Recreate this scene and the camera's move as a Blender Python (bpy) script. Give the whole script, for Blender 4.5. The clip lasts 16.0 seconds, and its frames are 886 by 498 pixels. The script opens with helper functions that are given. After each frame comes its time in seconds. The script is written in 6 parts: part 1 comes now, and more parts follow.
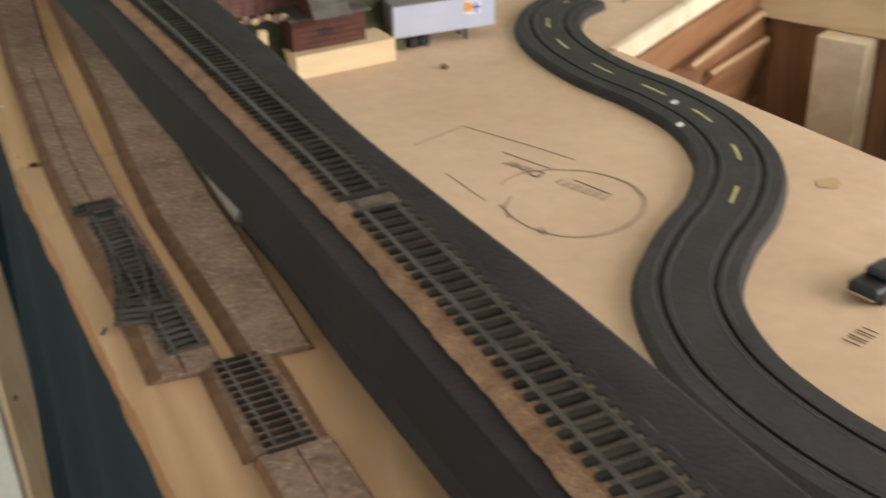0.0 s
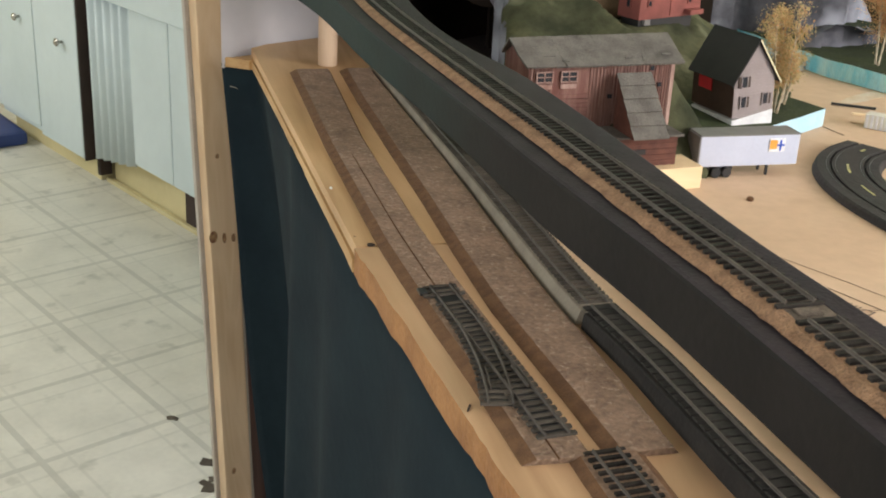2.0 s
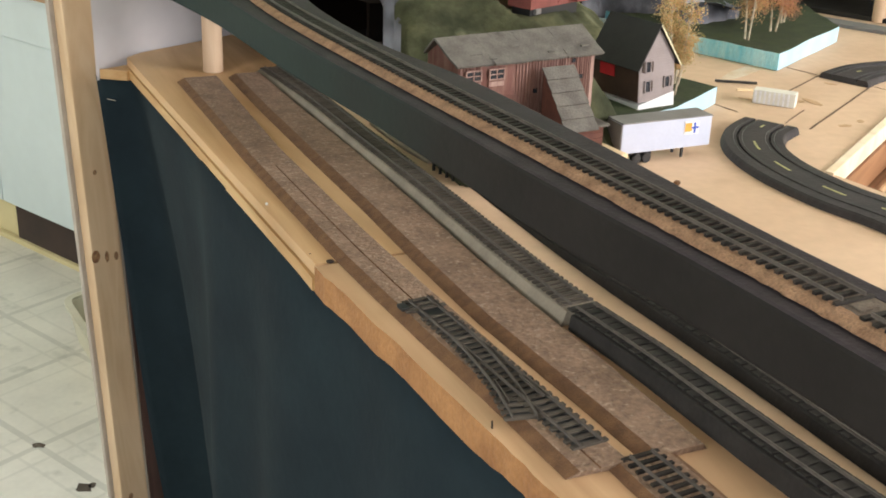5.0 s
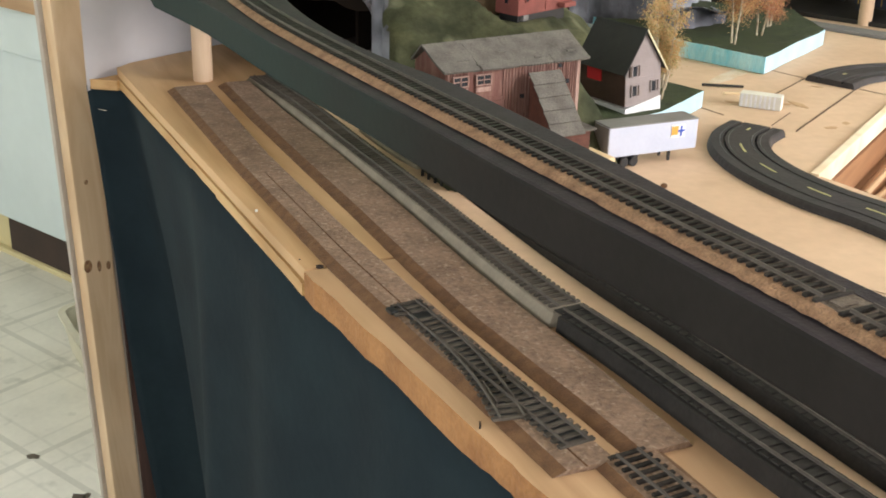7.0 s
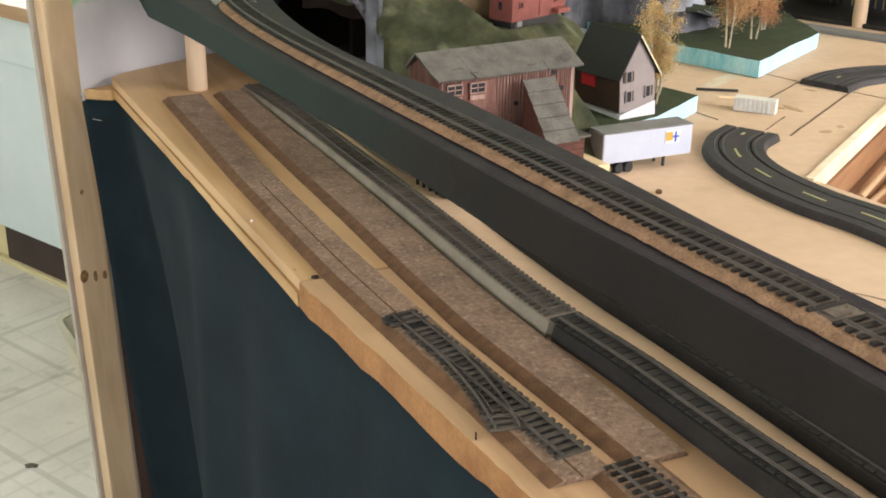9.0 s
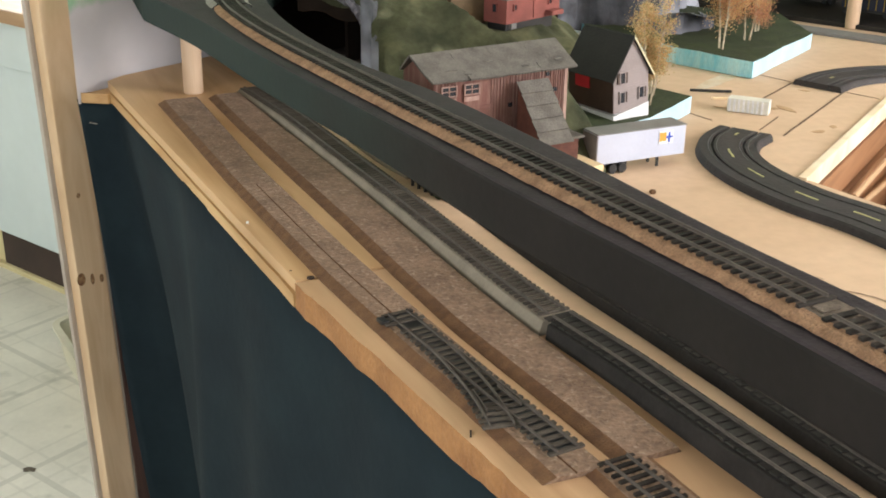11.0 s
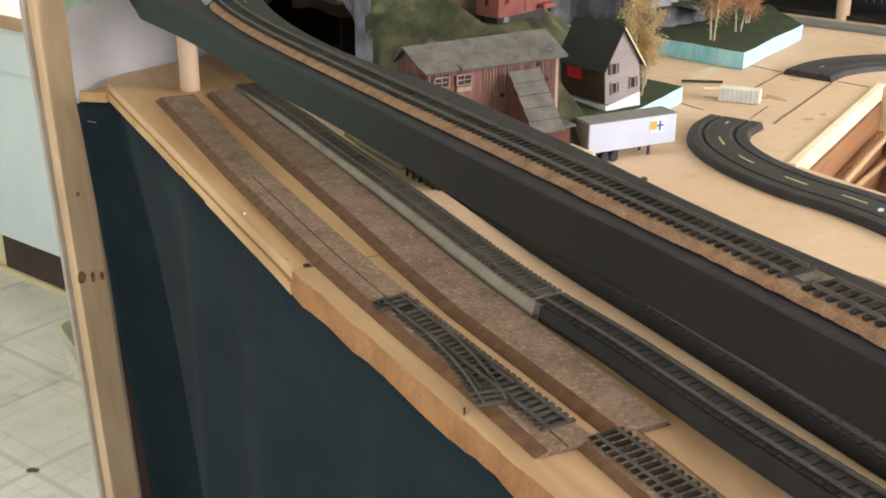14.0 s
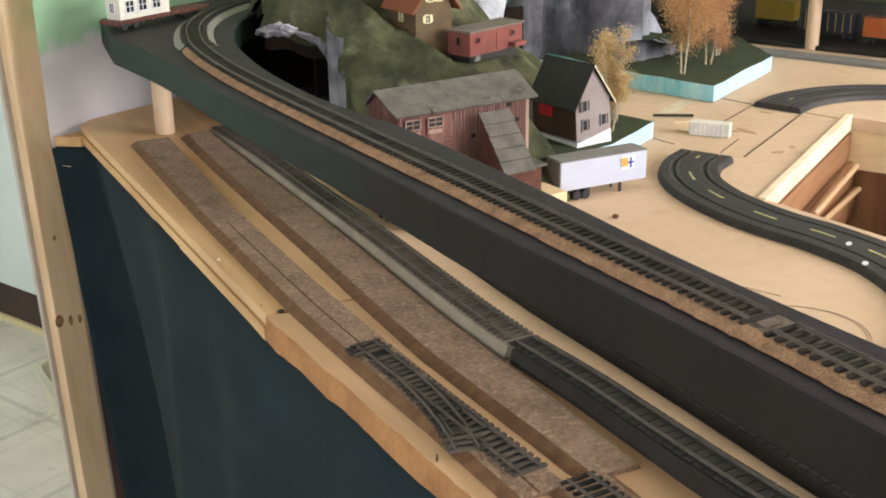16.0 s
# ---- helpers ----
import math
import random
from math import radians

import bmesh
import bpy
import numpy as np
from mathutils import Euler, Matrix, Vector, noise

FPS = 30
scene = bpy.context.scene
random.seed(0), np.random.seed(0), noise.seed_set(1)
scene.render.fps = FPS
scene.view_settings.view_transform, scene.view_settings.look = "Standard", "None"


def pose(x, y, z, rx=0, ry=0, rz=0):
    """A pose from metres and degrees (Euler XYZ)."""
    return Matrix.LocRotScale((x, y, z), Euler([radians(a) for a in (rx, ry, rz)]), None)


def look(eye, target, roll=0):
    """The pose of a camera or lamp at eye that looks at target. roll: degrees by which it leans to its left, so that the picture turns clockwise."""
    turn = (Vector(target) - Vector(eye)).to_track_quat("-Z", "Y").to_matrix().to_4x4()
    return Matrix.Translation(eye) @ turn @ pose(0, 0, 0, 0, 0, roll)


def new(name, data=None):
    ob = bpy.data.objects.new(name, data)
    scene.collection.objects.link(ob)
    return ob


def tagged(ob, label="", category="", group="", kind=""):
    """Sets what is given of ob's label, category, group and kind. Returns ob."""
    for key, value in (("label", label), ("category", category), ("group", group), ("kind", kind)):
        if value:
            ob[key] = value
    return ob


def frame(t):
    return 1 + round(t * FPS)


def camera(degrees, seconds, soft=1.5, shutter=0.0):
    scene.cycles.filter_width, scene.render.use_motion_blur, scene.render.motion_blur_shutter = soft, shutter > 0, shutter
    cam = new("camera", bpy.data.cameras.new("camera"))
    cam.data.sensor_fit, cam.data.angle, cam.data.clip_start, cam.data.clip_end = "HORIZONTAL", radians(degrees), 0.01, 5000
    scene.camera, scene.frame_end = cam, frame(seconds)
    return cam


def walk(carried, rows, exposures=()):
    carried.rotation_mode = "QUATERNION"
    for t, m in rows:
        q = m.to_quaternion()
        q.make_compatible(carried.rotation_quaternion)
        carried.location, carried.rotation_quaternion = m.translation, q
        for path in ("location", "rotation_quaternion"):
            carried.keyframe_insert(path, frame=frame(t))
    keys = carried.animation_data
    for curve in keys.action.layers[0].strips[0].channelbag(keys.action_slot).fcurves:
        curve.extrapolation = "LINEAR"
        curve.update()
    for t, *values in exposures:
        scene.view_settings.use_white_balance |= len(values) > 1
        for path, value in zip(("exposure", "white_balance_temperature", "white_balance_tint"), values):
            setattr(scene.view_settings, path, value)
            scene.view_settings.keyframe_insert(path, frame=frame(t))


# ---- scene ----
cam = camera(41.0, 16.0, soft=1.8, shutter=0.4)
PATH = [
    (0, (-0.017, -0.938, 1.421), (0.632, 0.698, 0.472), -0.9),
    (0.5, (-0.068, -0.946, 1.424), (0.434, 0.781, 0.551), 0.75),
    (1, (-0.161, -0.944, 1.446), (0.392, 0.783, 0.603), 3.1),
    (1.5, (-0.197, -0.936, 1.464), (0.231, 0.875, 0.732), 3.1),
    (2, (-0.163, -0.923, 1.412), (0.278, 0.876, 0.656), 3),
    (2.5, (-0.223, -0.886, 1.406), (0.392, 0.855, 0.638), 2.7),
    (3, (-0.275, -0.866, 1.4), (0.426, 0.819, 0.581), 3.1),
    (3.5, (-0.273, -0.862, 1.416), (0.465, 0.808, 0.6), 2.8),
    (4, (-0.28, -0.863, 1.426), (0.466, 0.817, 0.638), 2.4),
    (4.5, (-0.278, -0.863, 1.424), (0.464, 0.824, 0.647), 2.2),
    (7, (-0.276, -0.874, 1.424), (0.475, 0.816, 0.664), 1.6),
    (7.5, (-0.274, -0.875, 1.426), (0.489, 0.812, 0.668), 1.3),
    (8, (-0.273, -0.873, 1.427), (0.494, 0.813, 0.672), 1.2),
    (8.5, (-0.273, -0.873, 1.427), (0.487, 0.816, 0.673), 1),
    (9, (-0.273, -0.873, 1.429), (0.482, 0.818, 0.673), 1.1),
    (11.5, (-0.274, -0.883, 1.429), (0.488, 0.808, 0.681), 0.8),
    (12, (-0.273, -0.885, 1.43), (0.492, 0.806, 0.684), 0.8),
    (12.5, (-0.275, -0.885, 1.431), (0.487, 0.807, 0.684), 0.9),
    (13, (-0.275, -0.883, 1.431), (0.487, 0.807, 0.681), 0.7),
    (13.5, (-0.276, -0.892, 1.426), (0.482, 0.8, 0.674), 0.5),
    (14, (-0.277, -0.901, 1.422), (0.483, 0.792, 0.676), 0.1),
    (14.5, (-0.277, -0.897, 1.426), (0.492, 0.794, 0.685), 0.1),
    (15, (-0.275, -0.898, 1.43), (0.499, 0.796, 0.7), -0.1),
    (15.5, (-0.271, -0.901, 1.435), (0.512, 0.793, 0.715), -0.4),
    (16, (-0.269, -0.907, 1.438), (0.523, 0.789, 0.734), -0.7),
]
walk(cam, [(t, look(eye, target, roll)) for t, eye, target, roll in PATH], exposures=((0, -0.55), (0.5, -0.4), (1.0, -0.28), (1.5, -0.25), (2.2, -0.21), (3.0, -0.02), (3.6, 0.06), (4.6, 0.03), (13.0, 0.02), (16.0, -0.02)))

T = 1.03        # top of the layout table above the floor
DECK = T + 0.136  # top of the raised track deck
PHI = radians(28.0)  # the room's walls against the table's front edge
ORIGIN = Vector((-0.08, 0.745, 0.0))  # corner where the wall behind the layout ends
ROOM = Matrix.Translation(ORIGIN) @ Matrix.Rotation(PHI, 4, "Z")

# ---- world and light ----
world = bpy.data.worlds.new("daylight")
scene.world = world
world.use_nodes = True
wn, wl = world.node_tree.nodes, world.node_tree.links
sky = wn.new("ShaderNodeTexSky")
sky.sky_type, sky.sun_disc = "NISHITA", False
sky.sun_elevation, sky.sun_rotation = radians(38), radians(170)
wn["Background"].inputs["Strength"].default_value = 0.12
wl.new(sky.outputs[0], wn["Background"].inputs["Color"])



def window_light(name, at, facing, wide, high, watts, colour):
    """Daylight that comes in through a window's opening."""
    data = bpy.data.lights.new(name, "AREA")
    data.shape, data.size, data.size_y = "RECTANGLE", wide, high
    data.energy, data.color = watts, colour
    lamp = new(name, data)
    lamp.matrix_world = look(ROOM @ Vector(at), ROOM @ Vector(facing))
    return lamp


window_light("window_daylight", (0.85, -2.93, 1.72), (0.6, 0.0, 1.0), 1.4, 1.1, 88.0, (1.0, 0.965, 0.94))
# fill for faces turned left, through a side window added out of view
window_light("side_fill_daylight", (-2.35, -1.2, 1.6), (0.0, -0.6, 1.1), 1.2, 1.0, 29.0, (0.95, 0.98, 1.0))
window_light("kitchen_daylight", (-1.2, 3.95, 1.7), (0.2, 1.5, 0.2), 1.3, 1.1, 52.0, (0.97, 1.0, 0.985))
# unseen window assumed over the counter, so cabinets shade the floor below
window_light("counter_window_daylight", (1.58, 2.15, 1.55), (-0.4, 1.9, 0.0), 1.2, 0.9, 46.0, (0.97, 1.0, 0.985))
scene.view_settings.exposure = 0.0

# ---- materials ----


def rgb(c):
    return (c[0], c[1], c[2], 1.0)


def material(name, a, b=None, scale=20.0, rough=0.6, bump=0.15, fine=0.0, metal=0.0, spots=None, stretch=(1, 1, 1), vary=0.0, spec=0.5):
    """Two colours mixed by coarse noise, fine grain in relief and tone, and a little change from object to object."""
    m = bpy.data.materials.new(name)
    m.use_nodes = True
    n, l = m.node_tree.nodes, m.node_tree.links
    shader = n["Principled BSDF"]
    shader.inputs["Roughness"].default_value = rough
    shader.inputs["Metallic"].default_value = metal
    shader.inputs["Specular IOR Level"].default_value = spec
    b = b or tuple(v * 0.8 for v in a)
    where = n.new("ShaderNodeTexCoord")
    size = n.new("ShaderNodeMapping")
    size.inputs["Scale"].default_value = stretch
    l.new(where.outputs["Object"], size.inputs["Vector"])
    coarse = n.new("ShaderNodeTexNoise")
    coarse.inputs["Scale"].default_value, coarse.inputs["Detail"].default_value = scale, 6
    l.new(size.outputs[0], coarse.inputs["Vector"])
    mix = n.new("ShaderNodeMix")
    mix.data_type = "RGBA"
    ramp = n.new("ShaderNodeMapRange")
    ramp.inputs["From Min"].default_value, ramp.inputs["From Max"].default_value = 0.35, 0.68
    l.new(coarse.outputs["Fac"], ramp.inputs["Value"])
    l.new(ramp.outputs[0], mix.inputs["Factor"])
    mix.inputs["A"].default_value, mix.inputs["B"].default_value = rgb(a), rgb(b)
    colour = mix.outputs["Result"]
    grain = n.new("ShaderNodeTexNoise")
    grain.inputs["Scale"].default_value, grain.inputs["Detail"].default_value = scale * 9, 4
    l.new(size.outputs[0], grain.inputs["Vector"])
    if fine or vary:
        tone = n.new("ShaderNodeHueSaturation")
        level = n.new("ShaderNodeMath")
        level.operation = "MULTIPLY_ADD"
        level.inputs[1].default_value, level.inputs[2].default_value = 2 * fine, 1 - fine
        l.new(grain.outputs["Fac"], level.inputs[0])
        value = level.outputs[0]
        if vary:
            info = n.new("ShaderNodeObjectInfo")
            more = n.new("ShaderNodeMath")
            more.operation = "MULTIPLY_ADD"
            more.inputs[1].default_value, more.inputs[2].default_value = 2 * vary, 1 - vary
            l.new(info.outputs["Random"], more.inputs[0])
            both = n.new("ShaderNodeMath")
            both.operation = "MULTIPLY"
            l.new(value, both.inputs[0])
            l.new(more.outputs[0], both.inputs[1])
            value = both.outputs[0]
        l.new(value, tone.inputs["Value"])
        l.new(colour, tone.inputs["Color"])
        colour = tone.outputs[0]
    if spots:
        stain = n.new("ShaderNodeTexNoise")
        stain.inputs["Scale"].default_value, stain.inputs["Detail"].default_value = spots[1], 3
        l.new(where.outputs["Object"], stain.inputs["Vector"])
        cut = n.new("ShaderNodeMapRange")
        cut.inputs["From Min"].default_value, cut.inputs["From Max"].default_value = spots[2], spots[2] + 0.12
        cut.inputs["To Max"].default_value = spots[3]
        l.new(stain.outputs["Fac"], cut.inputs["Value"])
        over = n.new("ShaderNodeMix")
        over.data_type = "RGBA"
        l.new(cut.outputs[0], over.inputs["Factor"])
        l.new(colour, over.inputs["A"])
        over.inputs["B"].default_value = rgb(spots[0])
        colour = over.outputs["Result"]
    l.new(colour, shader.inputs["Base Color"])
    if bump:
        relief = n.new("ShaderNodeBump")
        relief.inputs["Strength"].default_value, relief.inputs["Distance"].default_value = bump, 0.003
        l.new(grain.outputs["Fac"], relief.inputs["Height"])
        l.new(relief.outputs[0], shader.inputs["Normal"])
    return m


def wood_material(name, light, dark, along="Y", rings=16.0, rough=0.5, knots=False):
    """Planed wood: long bands of grain, pores, and knots where asked."""
    m = bpy.data.materials.new(name)
    m.use_nodes = True
    n, l = m.node_tree.nodes, m.node_tree.links
    shader = n["Principled BSDF"]
    shader.inputs["Roughness"].default_value = rough
    where = n.new("ShaderNodeTexCoord")
    size = n.new("ShaderNodeMapping")
    size.inputs["Scale"].default_value = {"X": (0.12, 1, 1), "Y": (1, 0.12, 1), "Z": (1, 1, 0.12)}[along]
    l.new(where.outputs["Object"], size.inputs["Vector"])
    wave = n.new("ShaderNodeTexNoise")
    wave.inputs["Scale"].default_value, wave.inputs["Detail"].default_value, wave.inputs["Distortion"].default_value = rings, 5, 1.2
    l.new(size.outputs[0], wave.inputs["Vector"])
    bands = n.new("ShaderNodeMath")
    bands.operation = "PINGPONG"
    bands.inputs[1].default_value = 0.11
    l.new(wave.outputs["Fac"], bands.inputs[0])
    scaled = n.new("ShaderNodeMath")
    scaled.operation = "MULTIPLY"
    scaled.inputs[1].default_value = 9.0
    l.new(bands.outputs[0], scaled.inputs[0])
    mix = n.new("ShaderNodeMix")
    mix.data_type = "RGBA"
    l.new(scaled.outputs[0], mix.inputs["Factor"])
    mix.inputs["A"].default_value, mix.inputs["B"].default_value = rgb(light), rgb(dark)
    colour = mix.outputs["Result"]
    blotch = n.new("ShaderNodeTexNoise")
    blotch.inputs["Scale"].default_value, blotch.inputs["Detail"].default_value = 5.0, 3
    l.new(where.outputs["Object"], blotch.inputs["Vector"])
    tone = n.new("ShaderNodeHueSaturation")
    lift = n.new("ShaderNodeMath")
    lift.operation = "MULTIPLY_ADD"
    lift.inputs[1].default_value, lift.inputs[2].default_value = 0.5, 0.75
    l.new(blotch.outputs["Fac"], lift.inputs[0])
    l.new(lift.outputs[0], tone.inputs["Value"])
    l.new(colour, tone.inputs["Color"])
    colour = tone.outputs[0]
    if knots:
        cells = n.new("ShaderNodeTexVoronoi")
        cells.inputs["Scale"].default_value = 7.0
        stretch = n.new("ShaderNodeMapping")
        stretch.inputs["Scale"].default_value = {"X": (0.35, 1, 1), "Y": (1, 0.35, 1), "Z": (1, 1, 0.35)}[along]
        l.new(where.outputs["Object"], stretch.inputs["Vector"])
        l.new(stretch.outputs[0], cells.inputs["Vector"])
        cut = n.new("ShaderNodeMapRange")
        cut.inputs["From Min"].default_value, cut.inputs["From Max"].default_value = 0.09, 0.03
        cut.inputs["To Max"].default_value = 0.7
        l.new(cells.outputs["Distance"], cut.inputs["Value"])
        over = n.new("ShaderNodeMix")
        over.data_type = "RGBA"
        l.new(cut.outputs[0], over.inputs["Factor"])
        l.new(colour, over.inputs["A"])
        over.inputs["B"].default_value = rgb(tuple(v * 0.35 for v in dark))
        colour = over.outputs["Result"]
    l.new(colour, shader.inputs["Base Color"])
    relief = n.new("ShaderNodeBump")
    relief.inputs["Strength"].default_value, relief.inputs["Distance"].default_value = 0.12, 0.002
    l.new(wave.outputs["Fac"], relief.inputs["Height"])
    l.new(relief.outputs[0], shader.inputs["Normal"])
    return m


PINE = wood_material("pine", (0.60, 0.39, 0.18), (0.46, 0.26, 0.10), "Y")
PINE_UP = wood_material("pine_upright", (0.74, 0.55, 0.35), (0.66, 0.46, 0.27), "Z", knots=False)
PALE_WOOD = wood_material("pale_wood", (0.86, 0.73, 0.54), (0.76, 0.60, 0.40), "Y", rings=9)
PLYWOOD = wood_material("plywood", (0.60, 0.380, 0.195), (0.47, 0.275, 0.125), "Y", rings=9)
FRONT_WOOD = wood_material("front_strip_wood", (0.57, 0.365, 0.205), (0.45, 0.275, 0.145), "Y", rings=7)
CEDAR = wood_material("cedar", (0.37, 0.195, 0.10), (0.25, 0.12, 0.057), "Z", rings=10)
CEDAR_LONG = wood_material("cedar_long", (0.33, 0.165, 0.08), (0.21, 0.095, 0.042), "X", rings=10)
BROWN_TRIM = wood_material("brown_trim", (0.075, 0.034, 0.022), (0.045, 0.02, 0.012), "Z")
BOARD = material("fibreboard", (0.605, 0.435, 0.295), (0.53, 0.368, 0.24), 7, 0.85, 0.10, 0.12, spots=((0.40, 0.265, 0.16), 9.0, 0.63, 0.5))
BOARD_EDGE = material("fibreboard_edge", (0.38, 0.185, 0.068), (0.25, 0.11, 0.038), 26, 0.9, 0.5, 0.25)
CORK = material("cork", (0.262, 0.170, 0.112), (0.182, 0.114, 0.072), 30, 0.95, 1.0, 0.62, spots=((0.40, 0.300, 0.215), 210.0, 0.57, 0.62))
# browner than the cork top, with the shoulders' shade included in the colour
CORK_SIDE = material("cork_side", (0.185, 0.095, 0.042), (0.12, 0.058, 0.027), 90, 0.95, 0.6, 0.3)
CORK_TAN = material("cork_tan", (0.37, 0.218, 0.122), (0.22, 0.122, 0.066), 70, 0.95, 1.0, 0.6, spots=((0.12, 0.07, 0.04), 330.0, 0.62, 0.6))
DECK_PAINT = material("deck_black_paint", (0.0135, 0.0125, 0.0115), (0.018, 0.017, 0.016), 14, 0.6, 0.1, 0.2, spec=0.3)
DECK_TOP = material("deck_top_grey", (0.042, 0.034, 0.038), (0.029, 0.024, 0.027), 40, 0.7, 0.25, 0.25, spec=0.2)
GREY_FOAM = material("grey_riser_foam", (0.285, 0.242, 0.180), (0.220, 0.186, 0.138), 30, 0.85, 0.25, 0.15)
BLACK_FOAM = material("black_riser_foam", (0.0220, 0.0192, 0.0170), (0.032, 0.0280, 0.0245), 30, 0.8, 0.25, 0.25, spec=0.2)
BED_BROWN = material("grey_brown_painted_cork", (0.165, 0.134, 0.106), (0.105, 0.084, 0.066), 70, 0.9, 0.6, 0.5, spec=0.15)
TIE = material("tie_plastic", (0.021, 0.0165, 0.0135), (0.035, 0.0280, 0.0225), 60, 0.6, 0.15, 0.15, vary=0.4, spec=0.25)
TIE_GREY = material("worn_grey_tie", (0.100, 0.084, 0.068), (0.064, 0.053, 0.043), 60, 0.7, 0.15, 0.2, vary=0.25, spec=0.2)
TIE_BLACK = material("black_tie", (0.030, 0.0265, 0.0235), (0.040, 0.0355, 0.0315), 60, 0.7, 0.15, 0.2, vary=0.2, spec=0.2)
RAIL = material("rail_metal", (0.098, 0.081, 0.066), (0.060, 0.049, 0.040), 90, 0.6, 0.1, 0.25, metal=0.15)
CURTAIN = material("curtain_cloth", (0.0110, 0.0186, 0.0238), (0.0150, 0.0262, 0.0315), 9, 0.95, 0.2, 0.15, spec=0.15)
WALL_PAINT = material("wall_paint", (0.56, 0.53, 0.50), (0.49, 0.46, 0.44), 5, 0.8, 0.08, 0.05)
KITCHEN_PAINT = material("kitchen_white_paint", (0.575, 0.655, 0.66), (0.52, 0.60, 0.605), 3, 0.45, 0.03, 0.04)
CREAM = material("cream_paint", (0.62, 0.54, 0.30), (0.55, 0.47, 0.25), 6, 0.7, 0.05, 0.05)
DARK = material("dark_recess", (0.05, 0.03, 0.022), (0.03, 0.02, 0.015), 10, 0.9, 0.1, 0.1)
CHROME = material("worn_chrome", (0.55, 0.53, 0.48), (0.4, 0.38, 0.33), 50, 0.25, 0.03, 0.1, metal=1.0)
BLUE = material("blue_plastic", (0.03, 0.06, 0.22), (0.025, 0.05, 0.17), 12, 0.5, 0.05, 0.1)
ROAD = material("road_plastic", (0.033, 0.0295, 0.030), (0.044, 0.039, 0.0395), 25, 0.6, 0.2, 0.3, spec=0.3)
YELLOW = material("yellow_paint", (0.55, 0.51, 0.22), (0.38, 0.36, 0.17), 90, 0.6, 0.1, 0.4)
WHITE_PAINT = material("white_paint", (0.75, 0.75, 0.76), (0.6, 0.6, 0.62), 60, 0.6, 0.1, 0.2)
PENCIL = material("pencil", (0.34, 0.24, 0.165), (0.40, 0.29, 0.20), 60, 0.8, 0.0)
INK = material("black_ink", (0.17, 0.125, 0.09), (0.23, 0.165, 0.12), 60, 0.8, 0.0)
FOAM_CYAN = material("cyan_foam", (0.24, 0.74, 0.90), (0.62, 0.92, 0.98), 60, 0.85, 1.0, 0.2, stretch=(1, 1, 0.25))
FOAM_WHITE = material("white_foam", (0.37, 0.58, 0.70), (0.45, 0.63, 0.72), 25, 0.85, 0.3, 0.08)
GRASS = material("model_grass", (0.035, 0.050, 0.014), (0.020, 0.028, 0.010), 35, 0.95, 0.8, 0.45)
HILL = material("hill_scenery", (0.098, 0.100, 0.054), (0.026, 0.030, 0.017), 12, 0.95, 0.6, 0.4, spots=((0.22, 0.22, 0.14), 15.0, 0.60, 0.55), spec=0.15)
ROCK = material("grey_rock", (0.165, 0.168, 0.195), (0.04, 0.041, 0.048), 9, 0.9, 0.9, 0.45, spots=((0.42, 0.44, 0.51), 8.0, 0.53, 0.75), spec=0.2)
ROCK_PALE = material("pale_rock_foil", (0.30, 0.29, 0.335), (0.12, 0.118, 0.135), 28, 0.6, 0.8, 0.3, spots=((0.58, 0.58, 0.64), 36.0, 0.60, 0.8))
BARN_RED = material("barn_weathered_red", (0.15, 0.066, 0.056), (0.24, 0.14, 0.115), 120, 0.9, 0.3, 0.35, stretch=(1, 1, 0.15), spec=0.2)
BARN_TRIM = material("barn_pale_trim", (0.40, 0.275, 0.24), (0.25, 0.15, 0.125), 120, 0.9, 0.2, 0.35, stretch=(1, 1, 0.2), spec=0.2)
BARN_BATTEN = material("barn_batten", (0.27, 0.165, 0.140), (0.15, 0.072, 0.060), 120, 0.9, 0.3, 0.4, stretch=(1, 1, 0.15), spec=0.2)
SHINGLE = material("grey_roof", (0.15, 0.138, 0.122), (0.098, 0.090, 0.080), 60, 0.9, 0.4, 0.35, spots=((0.055, 0.05, 0.047), 30.0, 0.64, 0.7), spec=0.2)
SHED_RED = material("shed_red", (0.13, 0.052, 0.037), (0.085, 0.034, 0.025), 90, 0.8, 0.2, 0.3, spec=0.3)
HOUSE_BLACK = material("house_black_roof", (0.016, 0.015, 0.015), (0.024, 0.022, 0.021), 50, 0.8, 0.2, 0.2)
HOUSE_GREY = material("house_clapboard", (0.30, 0.255, 0.25), (0.26, 0.22, 0.215), 40, 0.85, 0.15, 0.12, spec=0.25)
HOUSE_BROWN = material("house_brown_side", (0.080, 0.046, 0.033), (0.060, 0.036, 0.026), 40, 0.85, 0.2, 0.2, spec=0.2)
SHUTTER_BROWN = material("brown_shutter_paint", (0.06, 0.037, 0.027), (0.045, 0.028, 0.02), 40, 0.75, 0.15, 0.2)
RED_PAPER = material("red_paper", (0.55, 0.015, 0.02), (0.48, 0.012, 0.018), 40, 0.7, 0.05)
GLASS_DARK = material("dark_window", (0.02, 0.022, 0.028), (0.03, 0.033, 0.04), 40, 0.2, 0.0)
TRAILER_WHITE = material("trailer_white", (0.50, 0.53, 0.64), (0.46, 0.49, 0.60), 30, 0.4, 0.05, 0.06)
TRAILER_TOP = material("trailer_grey_roof", (0.20, 0.19, 0.185), (0.16, 0.15, 0.145), 40, 0.5, 0.1, 0.1)
BLACK_PLASTIC = material("black_plastic", (0.015, 0.015, 0.016), (0.02, 0.02, 0.021), 40, 0.45, 0.05, 0.1)
